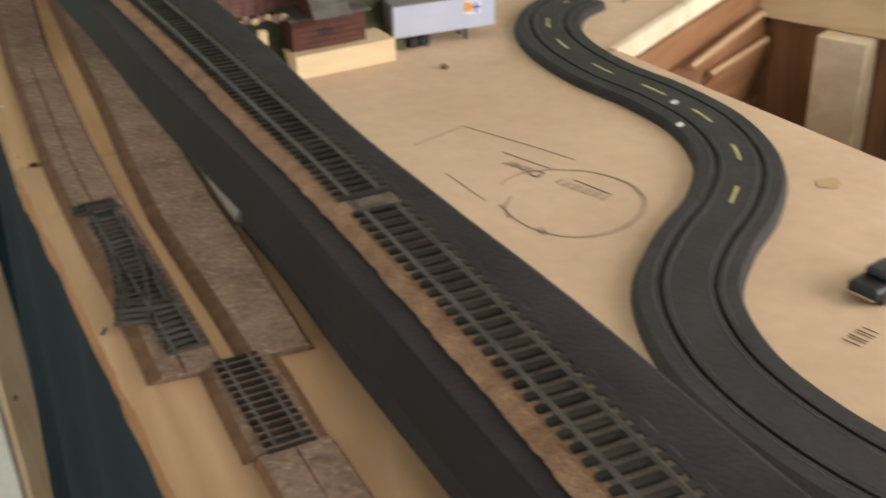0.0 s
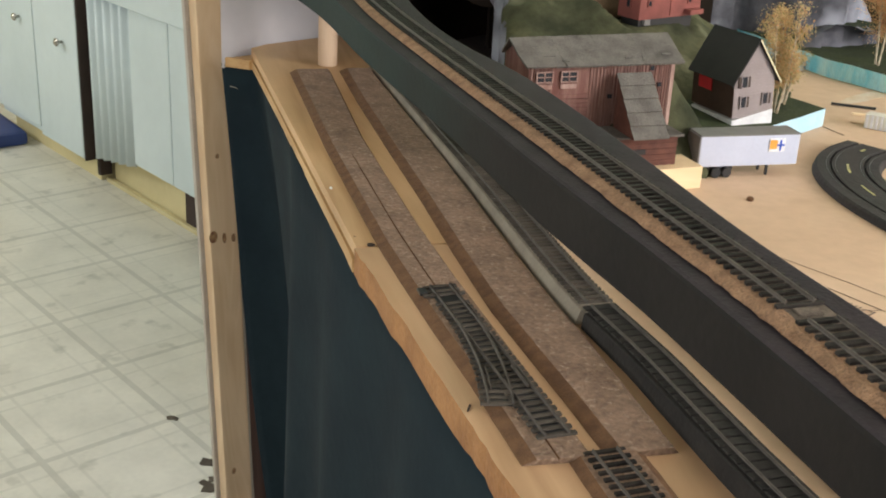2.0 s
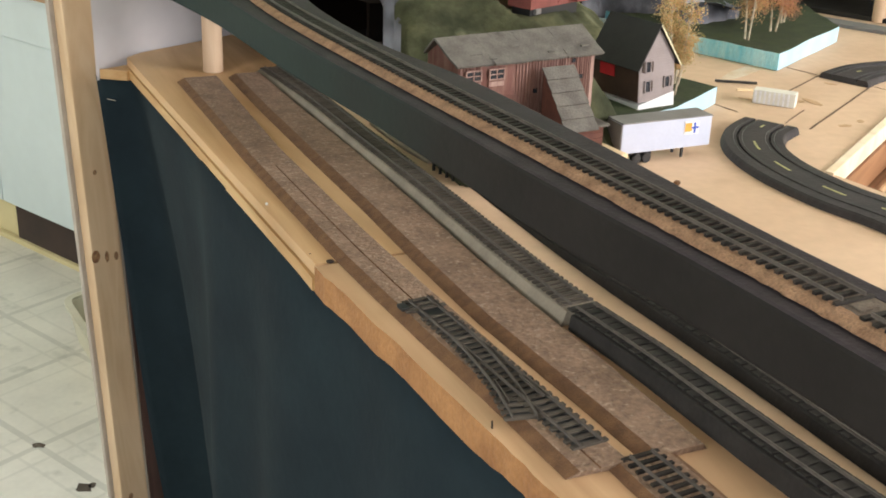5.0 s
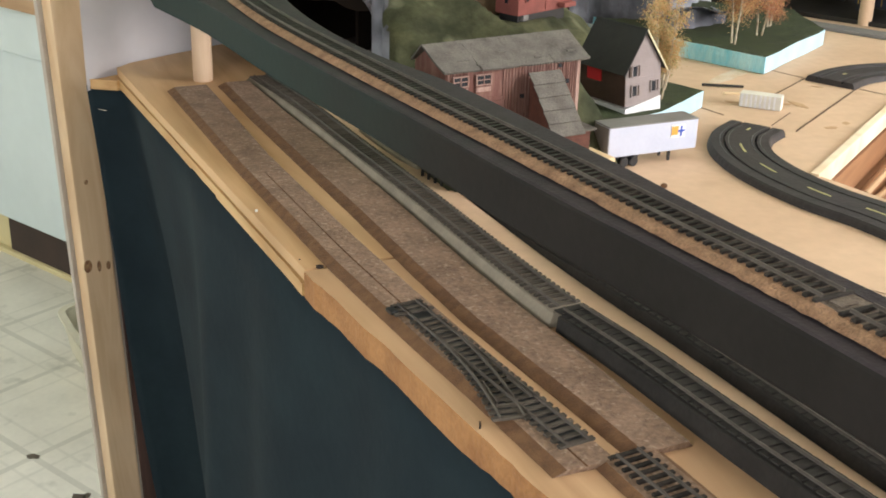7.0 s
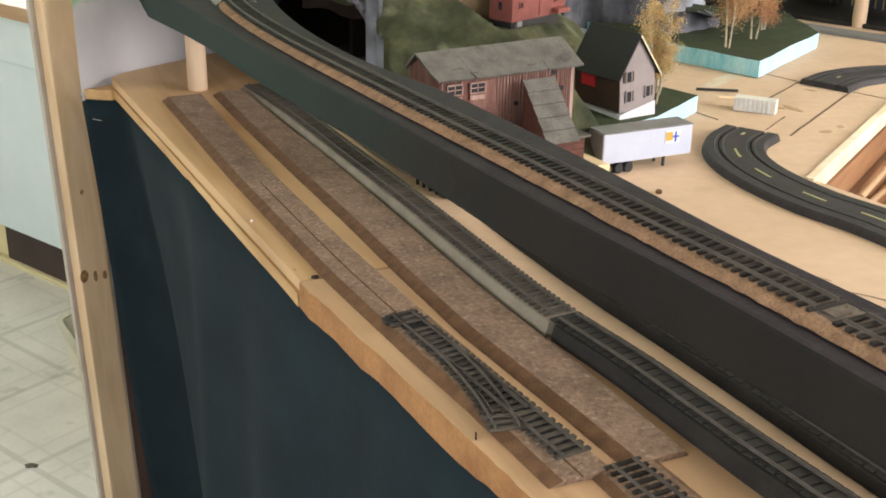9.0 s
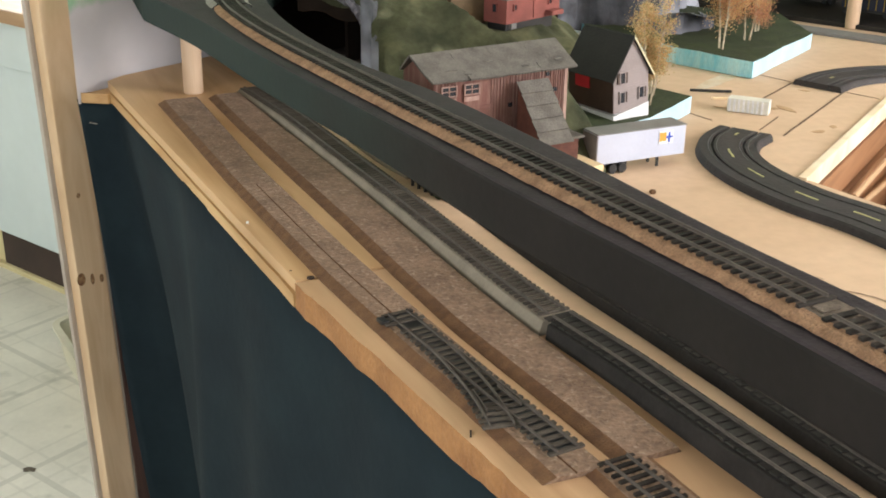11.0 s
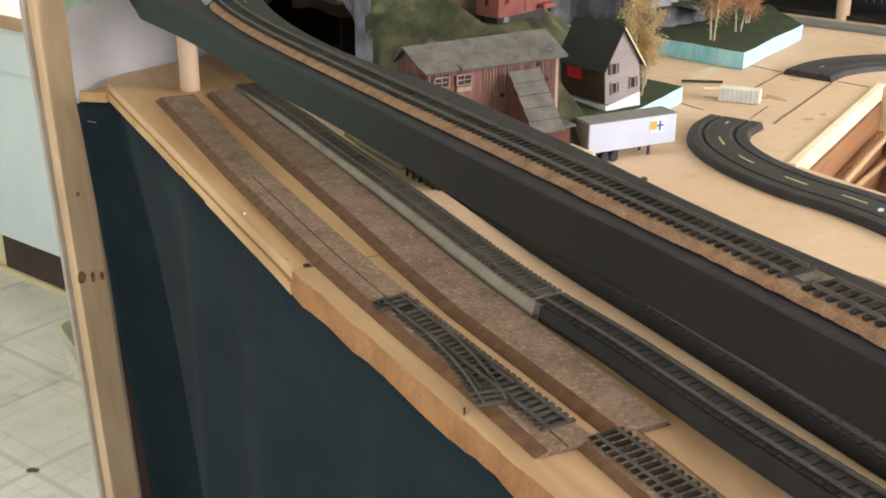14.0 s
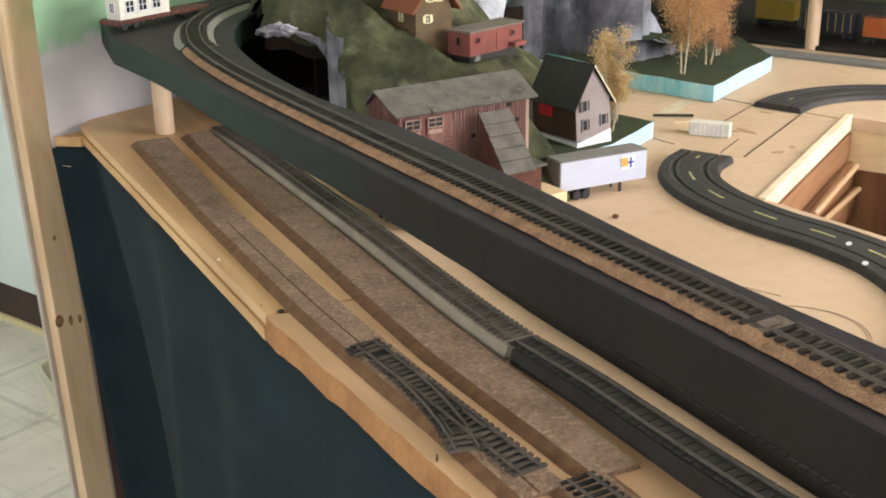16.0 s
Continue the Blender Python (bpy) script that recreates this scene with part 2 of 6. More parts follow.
LOGO_ORANGE = material("logo_orange", (0.75, 0.36, 0.05), (0.65, 0.3, 0.05), 40, 0.5, 0.0)
LOGO_BLUE = material("logo_blue", (0.03, 0.10, 0.55), (0.03, 0.08, 0.45), 40, 0.5, 0.0)
PALE_BLOCK = wood_material("pale_block", (0.82, 0.64, 0.40), (0.73, 0.54, 0.31), "X", rings=20)
CABOOSE_RED = material("caboose_red", (0.24, 0.076, 0.062), (0.18, 0.058, 0.048), 45, 0.75, 0.1, 0.15, spec=0.3)
CABOOSE_ROOF = material("caboose_roof", (0.17, 0.14, 0.12), (0.12, 0.10, 0.085), 45, 0.8, 0.2, 0.2)
CHALET_ROOF = material("chalet_roof", (0.24, 0.075, 0.035), (0.19, 0.055, 0.028), 60, 0.75, 0.3, 0.2)
CHALET_WALL = material("chalet_wall", (0.13, 0.085, 0.04), (0.095, 0.06, 0.03), 50, 0.8, 0.2, 0.2)
CREAM_TRIM = material("cream_trim", (0.72, 0.66, 0.42), (0.66, 0.6, 0.38), 40, 0.6, 0.05)
TISSUE = material("pale_tissue", (0.46, 0.48, 0.53), (0.34, 0.35, 0.40), 24, 0.8, 0.5, 0.15)
STREAM = material("stream_plaster", (0.30, 0.36, 0.36), (0.42, 0.50, 0.50), 18, 0.35, 0.3, 0.15)
BARK = material("birch_bark", (0.50, 0.44, 0.33), (0.25, 0.19, 0.12), 120, 0.85, 0.3, 0.3)


def leaf_material(name, a, b):
    """Dried leaf flock: matt, and lit through from behind."""
    m = material(name, a, b, 60, 0.9, 0.0, 0.2, spec=0.1)
    n, l = m.node_tree.nodes, m.node_tree.links
    shader = n["Principled BSDF"]
    through_leaf = n.new("ShaderNodeBsdfTranslucent")
    l.new(shader.inputs["Base Color"].links[0].from_socket, through_leaf.inputs["Color"])
    both = n.new("ShaderNodeMixShader")
    both.inputs["Fac"].default_value = 0.5
    l.new(shader.outputs[0], both.inputs[1])
    l.new(through_leaf.outputs[0], both.inputs[2])
    l.new(both.outputs[0], n["Material Output"].inputs["Surface"])
    return m


LEAF_ORANGE = leaf_material("autumn_leaf_orange", (0.68, 0.42, 0.22), (0.56, 0.32, 0.15))
LEAF_YELLOW = leaf_material("autumn_leaf_yellow", (0.68, 0.54, 0.31), (0.58, 0.44, 0.23))
LEAF_RED = leaf_material("autumn_leaf_red", (0.58, 0.29, 0.19), (0.46, 0.22, 0.14))
LEAF_GREEN = leaf_material("olive_leaf", (0.38, 0.36, 0.15), (0.27, 0.27, 0.10))
DOWEL = wood_material("dowel_wood", (0.66, 0.48, 0.33), (0.58, 0.40, 0.26), "Z", rings=12)
BACK_DARK = material("dark_backdrop", (0.075, 0.085, 0.038), (0.03, 0.03, 0.018), 9, 0.9, 0.2, 0.3)
CAR_BLUE = material("freight_blue", (0.012, 0.02, 0.06), (0.02, 0.025, 0.05), 40, 0.5, 0.1, 0.1)
CAR_YELLOW = material("freight_yellow", (0.50, 0.32, 0.03), (0.42, 0.27, 0.03), 40, 0.5, 0.1, 0.1)
CAR_ORANGE = material("freight_orange", (0.55, 0.13, 0.02), (0.47, 0.10, 0.02), 40, 0.5, 0.1, 0.1)
GREY_STRIP = material("grey_strip", (0.20, 0.19, 0.18), (0.15, 0.145, 0.14), 30, 0.8, 0.2, 0.15)
CEILING_PAINT = material("ceiling_paint", (0.78, 0.77, 0.74), (0.74, 0.73, 0.70), 3, 0.9, 0.05)


def mural_material():
    """White wall paint with soft green foliage brushed over its upper part."""
    m = material("painted_mural_wall", (0.64, 0.61, 0.625), (0.55, 0.525, 0.55), 5, 0.8, 0.08, 0.05)
    n, l = m.node_tree.nodes, m.node_tree.links
    shader = n["Principled BSDF"]
    before = shader.inputs["Base Color"].links[0].from_socket
    where = n.new("ShaderNodeTexCoord")
    apart = n.new("ShaderNodeSeparateXYZ")
    l.new(where.outputs["Object"], apart.inputs[0])
    wob = n.new("ShaderNodeTexNoise")
    wob.inputs["Scale"].default_value, wob.inputs["Detail"].default_value = 16, 4
    l.new(where.outputs["Object"], wob.inputs["Vector"])
    rise = n.new("ShaderNodeMath")
    rise.operation = "MULTIPLY_ADD"
    rise.inputs[1].default_value = 0.12
    l.new(wob.outputs["Fac"], rise.inputs[0])
    l.new(apart.outputs["Z"], rise.inputs[2])
    cut = n.new("ShaderNodeMapRange")
    cut.inputs["From Min"].default_value, cut.inputs["From Max"].default_value = T + 0.158, T + 0.180
    l.new(rise.outputs[0], cut.inputs["Value"])
    green = n.new("ShaderNodeMix")
    green.data_type = "RGBA"
    green.inputs["A"].default_value, green.inputs["B"].default_value = (0.22, 0.40, 0.22, 1), (0.34, 0.52, 0.36, 1)
    l.new(wob.outputs["Fac"], green.inputs["Factor"])
    over = n.new("ShaderNodeMix")
    over.data_type = "RGBA"
    l.new(cut.outputs[0], over.inputs["Factor"])
    l.new(before, over.inputs["A"])
    l.new(green.outputs["Result"], over.inputs["B"])
    l.new(over.outputs["Result"], shader.inputs["Base Color"])
    return m


MURAL = mural_material()


def vinyl_material():
    """Worn sheet vinyl printed with large squares and thin double lines."""
    m = material("worn_vinyl", (0.70, 0.68, 0.59), (0.60, 0.585, 0.505), 7, 0.42, 0.05, 0.08, spots=((0.36, 0.36, 0.30), 12.0, 0.60, 0.6))
    n, l = m.node_tree.nodes, m.node_tree.links
    shader = n["Principled BSDF"]
    before = shader.inputs["Base Color"].links[0].from_socket
    where = n.new("ShaderNodeTexCoord")
    apart = n.new("ShaderNodeSeparateXYZ")
    l.new(where.outputs["Object"], apart.inputs[0])

    def math(kind, a, b):
        node = n.new("ShaderNodeMath")
        node.operation = kind
        for slot, v in ((0, a), (1, b)):
            if isinstance(v, (int, float)):
                node.inputs[slot].default_value = v
            else:
                l.new(v, node.inputs[slot])
        return node.outputs[0]

    lines = None
    for axis, start in (("X", 0.046), ("Y", 0.209)):
        for shift, half, weight in ((0.0, 0.008, 1.0), (0.055, 0.004, 0.5), (-0.055, 0.004, 0.5)):
            off = math("ADD", apart.outputs[axis], start + shift)
            cell = math("PINGPONG", off, 0.154)
            line = math("MULTIPLY", math("LESS_THAN", cell, half), weight)
            lines = line if lines is None else math("MAXIMUM", lines, line)
    over = n.new("ShaderNodeMix")
    over.data_type = "RGBA"
    l.new(math("MULTIPLY", lines, 0.36), over.inputs["Factor"])
    l.new(before, over.inputs["A"])
    over.inputs["B"].default_value = (0.30, 0.30, 0.25, 1)
    l.new(over.outputs["Result"], shader.inputs["Base Color"])
    return m


VINYL = vinyl_material()
CASING = material("casing_paint", (0.50, 0.45, 0.38), (0.42, 0.36, 0.30), 20, 0.6, 0.05, 0.1)
OLD_DOWEL = wood_material("old_dowel", (0.50, 0.33, 0.19), (0.40, 0.25, 0.14), "Z", rings=12)
TUB_CREAM = material("cream_plastic", (0.60, 0.57, 0.44), (0.52, 0.49, 0.37), 6, 0.5, 0.05, 0.08)
BED_GREY = material("grey_roadbed", (0.235, 0.22, 0.19), (0.18, 0.168, 0.145), 60, 0.8, 0.2, 0.2)
# black for deep shade: inside the tunnel and in the gap by the cliff
SHADE_BLACK = material("shade_black", (0.016, 0.012, 0.010), (0.026, 0.018, 0.013), 12, 0.95, 0.2, 0.2, spec=0.1)
SLOT_METAL = material("slot_rail_metal", (0.11, 0.11, 0.115), (0.06, 0.06, 0.062), 60, 0.4, 0.05, 0.2, metal=0.5)
CABIN_WHITE = material("cabin_white", (0.70, 0.68, 0.60), (0.60, 0.58, 0.52), 40, 0.6, 0.05, 0.08)


def two_tones(name, near, far, start, end, rough):
    """Two tones that blend along the deck's y with an uneven, noisy border."""
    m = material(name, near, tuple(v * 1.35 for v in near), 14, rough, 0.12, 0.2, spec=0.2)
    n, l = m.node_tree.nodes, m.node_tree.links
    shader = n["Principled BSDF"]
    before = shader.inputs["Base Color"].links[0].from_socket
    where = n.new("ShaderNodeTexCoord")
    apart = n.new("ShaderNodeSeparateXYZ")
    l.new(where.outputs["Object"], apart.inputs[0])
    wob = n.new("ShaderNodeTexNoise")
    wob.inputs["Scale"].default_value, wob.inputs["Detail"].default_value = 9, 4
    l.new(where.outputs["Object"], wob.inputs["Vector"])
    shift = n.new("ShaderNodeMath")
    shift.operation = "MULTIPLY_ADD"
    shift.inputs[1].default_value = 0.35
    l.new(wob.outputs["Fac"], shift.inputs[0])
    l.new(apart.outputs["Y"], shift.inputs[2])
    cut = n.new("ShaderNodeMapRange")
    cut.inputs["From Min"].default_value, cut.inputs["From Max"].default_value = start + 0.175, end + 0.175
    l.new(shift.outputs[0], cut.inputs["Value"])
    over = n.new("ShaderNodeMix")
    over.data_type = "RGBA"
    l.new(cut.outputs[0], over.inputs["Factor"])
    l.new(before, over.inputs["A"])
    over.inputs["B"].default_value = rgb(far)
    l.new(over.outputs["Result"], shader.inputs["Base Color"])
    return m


# near-black at the near end, dark green towards the far end
FASCIA = two_tones("deck_fascia_tones", (0.0112, 0.0094, 0.0083), (0.0165, 0.030, 0.026), -0.16, 0.20, 0.75)

# ---- mesh helpers ----


def finish(bm, smooth=False):
    bmesh.ops.recalc_face_normals(bm, faces=bm.faces)
    if smooth:
        for f in bm.faces:
            f.smooth = True
    return bm


def part(name, bm, mat, parent=None, label="", at=None, smooth=False):
    """Links a bmesh as one mesh object under a thing or under a part."""
    finish(bm, smooth)
    mesh = bpy.data.meshes.new(name)
    bm.to_mesh(mesh)
    bm.free()
    for one in mat if isinstance(mat, (list, tuple)) else (mat,):
        mesh.materials.append(one)
    ob = new(name, mesh)
    if at is not None:
        ob.matrix_world = at
    if parent is not None:
        ob.parent = parent
    if label:
        ob["label"] = label
    return ob


def shared(name, mesh, parent, at):
    """One more object on an existing mesh."""
    ob = new(name, mesh)
    ob.parent = parent
    ob.matrix_basis = at
    return ob


def thing(name, at, label, category, group="", kind=""):
    ob = new(name)
    ob.empty_display_size = 0.02
    ob.matrix_world = at
    return tagged(ob, label, category, group, kind)


def box(x0, x1, y0, y1, z0, z1, bevel=0.0, bm=None):
    bm = bm or bmesh.new()
    made = bmesh.ops.create_cube(bm, size=1.0, matrix=Matrix.Translation(((x0 + x1) / 2, (y0 + y1) / 2, (z0 + z1) / 2)) @ Matrix.Diagonal((x1 - x0, y1 - y0, z1 - z0, 1)))
    if bevel:
        edges = list({e for v in made["verts"] for e in v.link_edges})
        bmesh.ops.bevel(bm, geom=edges, offset=bevel, segments=2, affect="EDGES", profile=0.7)
    return bm


def rod(radius, z0, z1, sides=20, bevel=0.0, top=None, bm=None, at=None):
    bm = bm or bmesh.new()
    m = (at or Matrix()) @ Matrix.Translation((0, 0, (z0 + z1) / 2))
    made = bmesh.ops.create_cone(bm, cap_ends=True, segments=sides, radius1=radius, radius2=radius if top is None else top, depth=z1 - z0, matrix=m)
    if bevel:
        edges = [e for e in {e for v in made["verts"] for e in v.link_edges} if any(len(f.verts) > 4 for f in e.link_faces)]
        bmesh.ops.bevel(bm, geom=edges, offset=bevel, segments=2, affect="EDGES")
    return bm


def prism(outline, z0, z1, bm=None, holes=()):
    """A flat shape with straight sides, from outlines in x and y."""
    bm = bm or bmesh.new()
    edges = []
    for ring in (outline, *holes):
        verts = [bm.verts.new((x, y, z0)) for x, y in ring]
        edges += [bm.edges.new((verts[i], verts[(i + 1) % len(verts)])) for i in range(len(verts))]
    faces = [g for g in bmesh.ops.triangle_fill(bm, use_beauty=True, use_dissolve=False, edges=edges)["geom"] if isinstance(g, bmesh.types.BMFace)]
    up = bmesh.ops.extrude_face_region(bm, geom=faces)
    bmesh.ops.translate(bm, vec=(0, 0, z1 - z0), verts=[g for g in up["geom"] if isinstance(g, bmesh.types.BMVert)])
    return bm


def smooth_line(points, step=0.01):
    """Evenly spaced places on a soft curve through the given ones."""
    pts = [Vector(p) for p in points]
    pts = [2 * pts[0] - pts[1]] + pts + [2 * pts[-1] - pts[-2]]
    dense = []
    for a, b, c, d in zip(pts, pts[1:], pts[2:], pts[3:]):
        for k in range(24):
            t = k / 24
            dense.append(0.5 * (2 * b + (c - a) * t + (2 * a - 5 * b + 4 * c - d) * t * t + (3 * b - a - 3 * c + d) * t**3))
    dense.append(pts[-2])
    out, need = [dense[0]], step
    for a, b in zip(dense, dense[1:]):
        length, gone = (b - a).length, 0.0
        while length - gone >= need:
            gone += need
            out.append(a.lerp(b, gone / length))
            need = step
        need -= length - gone
    return out


def frames(line):
    """Place, heading and right-hand side along a line, level from side to side."""
    got = []
    for i, p in enumerate(line):
        ahead = (line[min(i + 1, len(line) - 1)] - line[max(i - 1, 0)]).normalized()
        right = ahead.cross(Vector((0, 0, 1))).normalized()
        got.append((p, ahead, right))
    return got


def sweep(line, profile, bm=None, closed=True, slot=None):
    """Carries a profile of (right, up) pairs along a line. slot: the material of each side."""
    bm = bm or bmesh.new()
    rings = []
    for p, _, right in frames(line):
        rings.append([bm.verts.new(p + right * a + Vector((0, 0, b))) for a, b in profile])
    count = len(profile)
    for r, s in zip(rings, rings[1:]):
        for i in range(count if closed else count - 1):
            f = bm.faces.new((r[i], r[(i + 1) % count], s[(i + 1) % count], s[i]))
            if slot:
                f.material_index = slot[i]
    if closed:
        bm.faces.new(rings[0])
        bm.faces.new(rings[-1][::-1])
    return bm


def roughen(bm, amount, scale, seed=0.0, keep=None):
    for v in bm.verts:
        if keep is None or not keep(v.co):
            v.co += amount * noise.noise_vector(v.co * scale + Vector((seed, seed * 2, 0)))
    return bm

# ---- the room ----
CEIL = 2.45


def structure(name, bm, mat, label, category, at=ROOM):
    return tagged(part(name, bm, mat, at=at), label, category, kind="structure")


floor = structure("floor", box(-2.5, 1.75, -3.0, 4.1, -0.06, 0.0), VINYL, "worn pale sheet vinyl floor printed with large squares", "floor")
structure("ceiling", box(-2.5, 1.75, -3.0, 4.1, CEIL, CEIL + 0.06), CEILING_PAINT, "plain white painted ceiling", "ceiling")
wall = prism([(-0.010, 0.0), (1.62, 0.0), (1.62, 0.032), (0.040, 0.032)], T - 0.028, CEIL)
prism([(0.070, 0.0), (1.62, 0.0), (1.62, 0.032), (0.085, 0.032)], 0.0, T - 0.028, wall)
structure("wall_north", wall, MURAL, "white wall behind the layout brushed with green foliage", "wall")


def wall_with_window(name, length, high, opening, at, mat, label):
    """A wall along x with one window hole: (x0, x1, z0, z1)."""
    x0, x1, z0, z1 = opening
    bm = box(0, x0, 0, 0.13, 0, high)
    box(x1, length, 0, 0.13, 0, high, bm=bm)
    box(x0, x1, 0, 0.13, 0, z0, bm=bm)
    box(x0, x1, 0, 0.13, z1, high, bm=bm)
    structure(name, bm, mat, label, "wall", at)


def window(name, wide, high, at, label):
    w = thing(name, at, label, "window", kind="structure")
    for a, b, c, d in ((0, wide, 0, 0.05), (0, wide, high - 0.05, high), (0, 0.05, 0.05, high - 0.05), (wide - 0.05, wide, 0.05, high - 0.05), (wide / 2 - 0.02, wide / 2 + 0.02, 0.05, high - 0.05)):
        part("window_frame", box(a, b, 0.03, 0.09, c, d, 0.004), KITCHEN_PAINT, w)
    part("window_sill", box(-0.05, wide + 0.05, 0.10, 0.20, -0.035, -0.002, 0.004), KITCHEN_PAINT, w)
    return w


wall_with_window("wall_south", 4.25, CEIL, (2.65, 4.05, 1.15, 2.3), ROOM @ pose(-2.5, -3.13, 0), WALL_PAINT, "white wall with a wide window behind the walk")
window("window_1", 1.4, 1.15, ROOM @ pose(0.15, -3.13, 1.15), "wide white-framed window letting in daylight")
wall_with_window("wall_west", 7.1, CEIL, (1.2, 2.4, 1.1, 2.1), ROOM @ pose(-2.5, -3.0, 0, 0, 0, 90), WALL_PAINT, "white wall with an added, unseen window at the side of the room")
window("window_2", 1.2, 1.0, ROOM @ pose(-2.5, -1.8, 1.1, 0, 0, 90), "white-framed side window added out of view for fill light")
wall_with_window("wall_east", 7.1, CEIL, (4.55, 5.75, 1.1, 2.0), ROOM @ pose(1.75, -3.0, 0, 0, 0, 90), WALL_PAINT, "plain white painted side wall with a kitchen window")
window("window_4", 1.2, 0.9, ROOM @ pose(1.75, 1.55, 1.1, 0, 0, 90), "white-framed window assumed over the kitchen counter, out of view")
wall_with_window("wall_kitchen", 4.25, CEIL, (0.65, 1.95, 1.15, 2.25), ROOM @ pose(-2.5, 4.1, 0), CREAM, "cream painted kitchen wall with a window")
window("window_3", 1.3, 1.1, ROOM @ pose(-1.85, 4.1, 1.15), "white-framed kitchen window letting in daylight")

# the end of the wall: pine post, brown stop and white casing
LEAN = Matrix.Translation((0.008, 0.075, 0)) @ ROOM @ Matrix.Diagonal((1.047, 1.047, 1, 1)) @ pose(0, 0, 1.0) @ Matrix.Rotation(radians(-2.1), 4, "Y") @ pose(0, 0, -1.0)
post = box(-0.061, -0.0135, -0.016, 0.004, 0.0, CEIL - 0.005, 0.003)
jamb = structure("trim_post", post, PINE_UP, "knotty pine post closing the end of the wall", "post", LEAN)
KNOT = material("pine_knot", (0.20, 0.085, 0.04), (0.42, 0.25, 0.12), 160, 0.6, 0.1)
for kx, kz, ka, kb in ((-0.056, 0.728, 0.0070, 0.010), (-0.038, 0.722, 0.0034, 0.009), (-0.023, 0.718, 0.0036, 0.007), (-0.042, 0.855, 0.003, 0.004), (-0.045, 0.30, 0.004, 0.006), (-0.028, 1.31, 0.005, 0.010)):
    bm = bmesh.new()
    bmesh.ops.create_circle(bm, cap_ends=True, segments=14, radius=1.0, matrix=Matrix.Translation((kx, -0.0165, kz + 0.004)) @ Matrix.Rotation(radians(90), 4, "X") @ Matrix.Diagonal((ka, kb, 1, 1)))
    part("knot", bm, KNOT, jamb, "dark oval knot").matrix_parent_inverse = Matrix()
structure("trim_edge", box(-0.013, -0.0092, -0.014, -0.001, 0.0, CEIL - 0.005), CASING, "thin white painted bead beside the pine post", "trim", LEAN)
structure("trim_stop", box(-0.0088, 0.034, -0.016, -0.001, 0.0, T - 0.032, 0.002), BROWN_TRIM, "dark brown stop strip beside the pine post", "trim", LEAN)
structure("trim_casing", box(-0.0670, -0.050, 0.0045, 0.012, 0.0, CEIL - 0.005, 0.002), CASING, "white painted door casing behind the pine post", "trim", LEAN)

# ---- kitchen seen through the opening ----


def cabinet(name, e2a, e2b, face, z0, z1, doors, label):
    """A base cabinet that faces -x in the room, between two places along it."""
    c = thing(name, ROOM @ pose(face, e2a, 0), label, "cabinet")
    wide = e2b - e2a
    part("body", box(0.02, 0.60, 0, wide, z0, z1, 0.002), KITCHEN_PAINT, c)
    part("toe_kick", box(0.06, 0.58, 0.01, wide - 0.01, 0.0, z0), CREAM, c, "cream painted toe kick")
    for a, b, c0, c1, knob in doors:
        d = part("door", box(-0.002, 0.018, a, b, c0, c1, 0.005), KITCHEN_PAINT, c)
        if knob:
            bm = rod(0.005, 0, 0.016, 12, at=Matrix.Translation((-0.002, knob[0], knob[1])) @ Matrix.Rotation(radians(-90), 4, "Y"))
            rod(0.014, 0.014, 0.026, 16, 0.004, bm=bm, at=Matrix.Translation((-0.002, knob[0], knob[1])) @ Matrix.Rotation(radians(-90), 4, "Y"))
            part("knob", bm, CHROME, d, "round metal knob", smooth=True)
    return c


left = cabinet("cabinet", 2.30, 3.06, 0.80, 0.085, 0.80, ((0.004, 0.352, 0.090, 0.640, (0.12, 0.477)), (0.360, 0.755, 0.115, 0.632, (0.474, 0.50))), "white painted kitchen base cabinet with two knobbed doors")
part("drawer_front", box(-0.010, 0.018, -0.002, 0.76, 0.652, 0.795, 0.004), KITCHEN_PAINT, left)
# dark strip that colours in the shade on the cabinet's side
part("side_shade", box(-0.0015, 0.040, -0.0090, -0.0015, 0.086, 0.645), DARK, left, "dark strip for the shaded side of the cabinet")
run = cabinet("cabinet", 1.15, 2.272, 0.83, 0.15, 0.80, ((0.005, 0.575, 0.155, 0.665, None), (0.580, 0.83, 0.155, 0.665, None)), "white painted kitchen base cabinet with flush panels")
part("drawer_front", box(-0.022, 0.018, 0.0, 1.118, 0.672, 0.795, 0.004), KITCHEN_PAINT, run)
part("vent", box(0.050, 0.058, 0.25, 0.60, 0.012, 0.145), DARK, run, "dark vent in the toe kick")
# dark strip filling the gap, in place of its shade
part("gap_shade", box(0.012, 0.055, 1.124, 1.147, 0.03, 0.79), DARK, run, "dark strip for the shade in the gap beside the cabinet")
bm = bmesh.new()
pleats = [Vector((-0.002 + 0.010 * math.sin(k * 0.75), 0.83 + k * 0.0068, 0)) for k in range(43)]
for z in (0.10, 0.668):
    for k, p in enumerate(pleats):
        bm.verts.new((p.x, p.y, z + (0.045 * (1 - k / 42) if z < 0.3 else 0)))
bm.verts.ensure_lookup_table()
for k in range(42):
    bm.faces.new((bm.verts[k], bm.verts[k + 1], bm.verts[k + 44], bm.verts[k + 43]))
pl = part("pleated_panel", bm, KITCHEN_PAINT, run, "white pleated cloth panel", smooth=True)
pl.modifiers.new("thickness", "SOLIDIFY").thickness = 0.003
structure("baseboard", box(0.868, 0.886, 1.0, 2.29, 0.0, 0.016, 0.004), CREAM, "cream quarter-round strip along the kitchen floor", "baseboard")
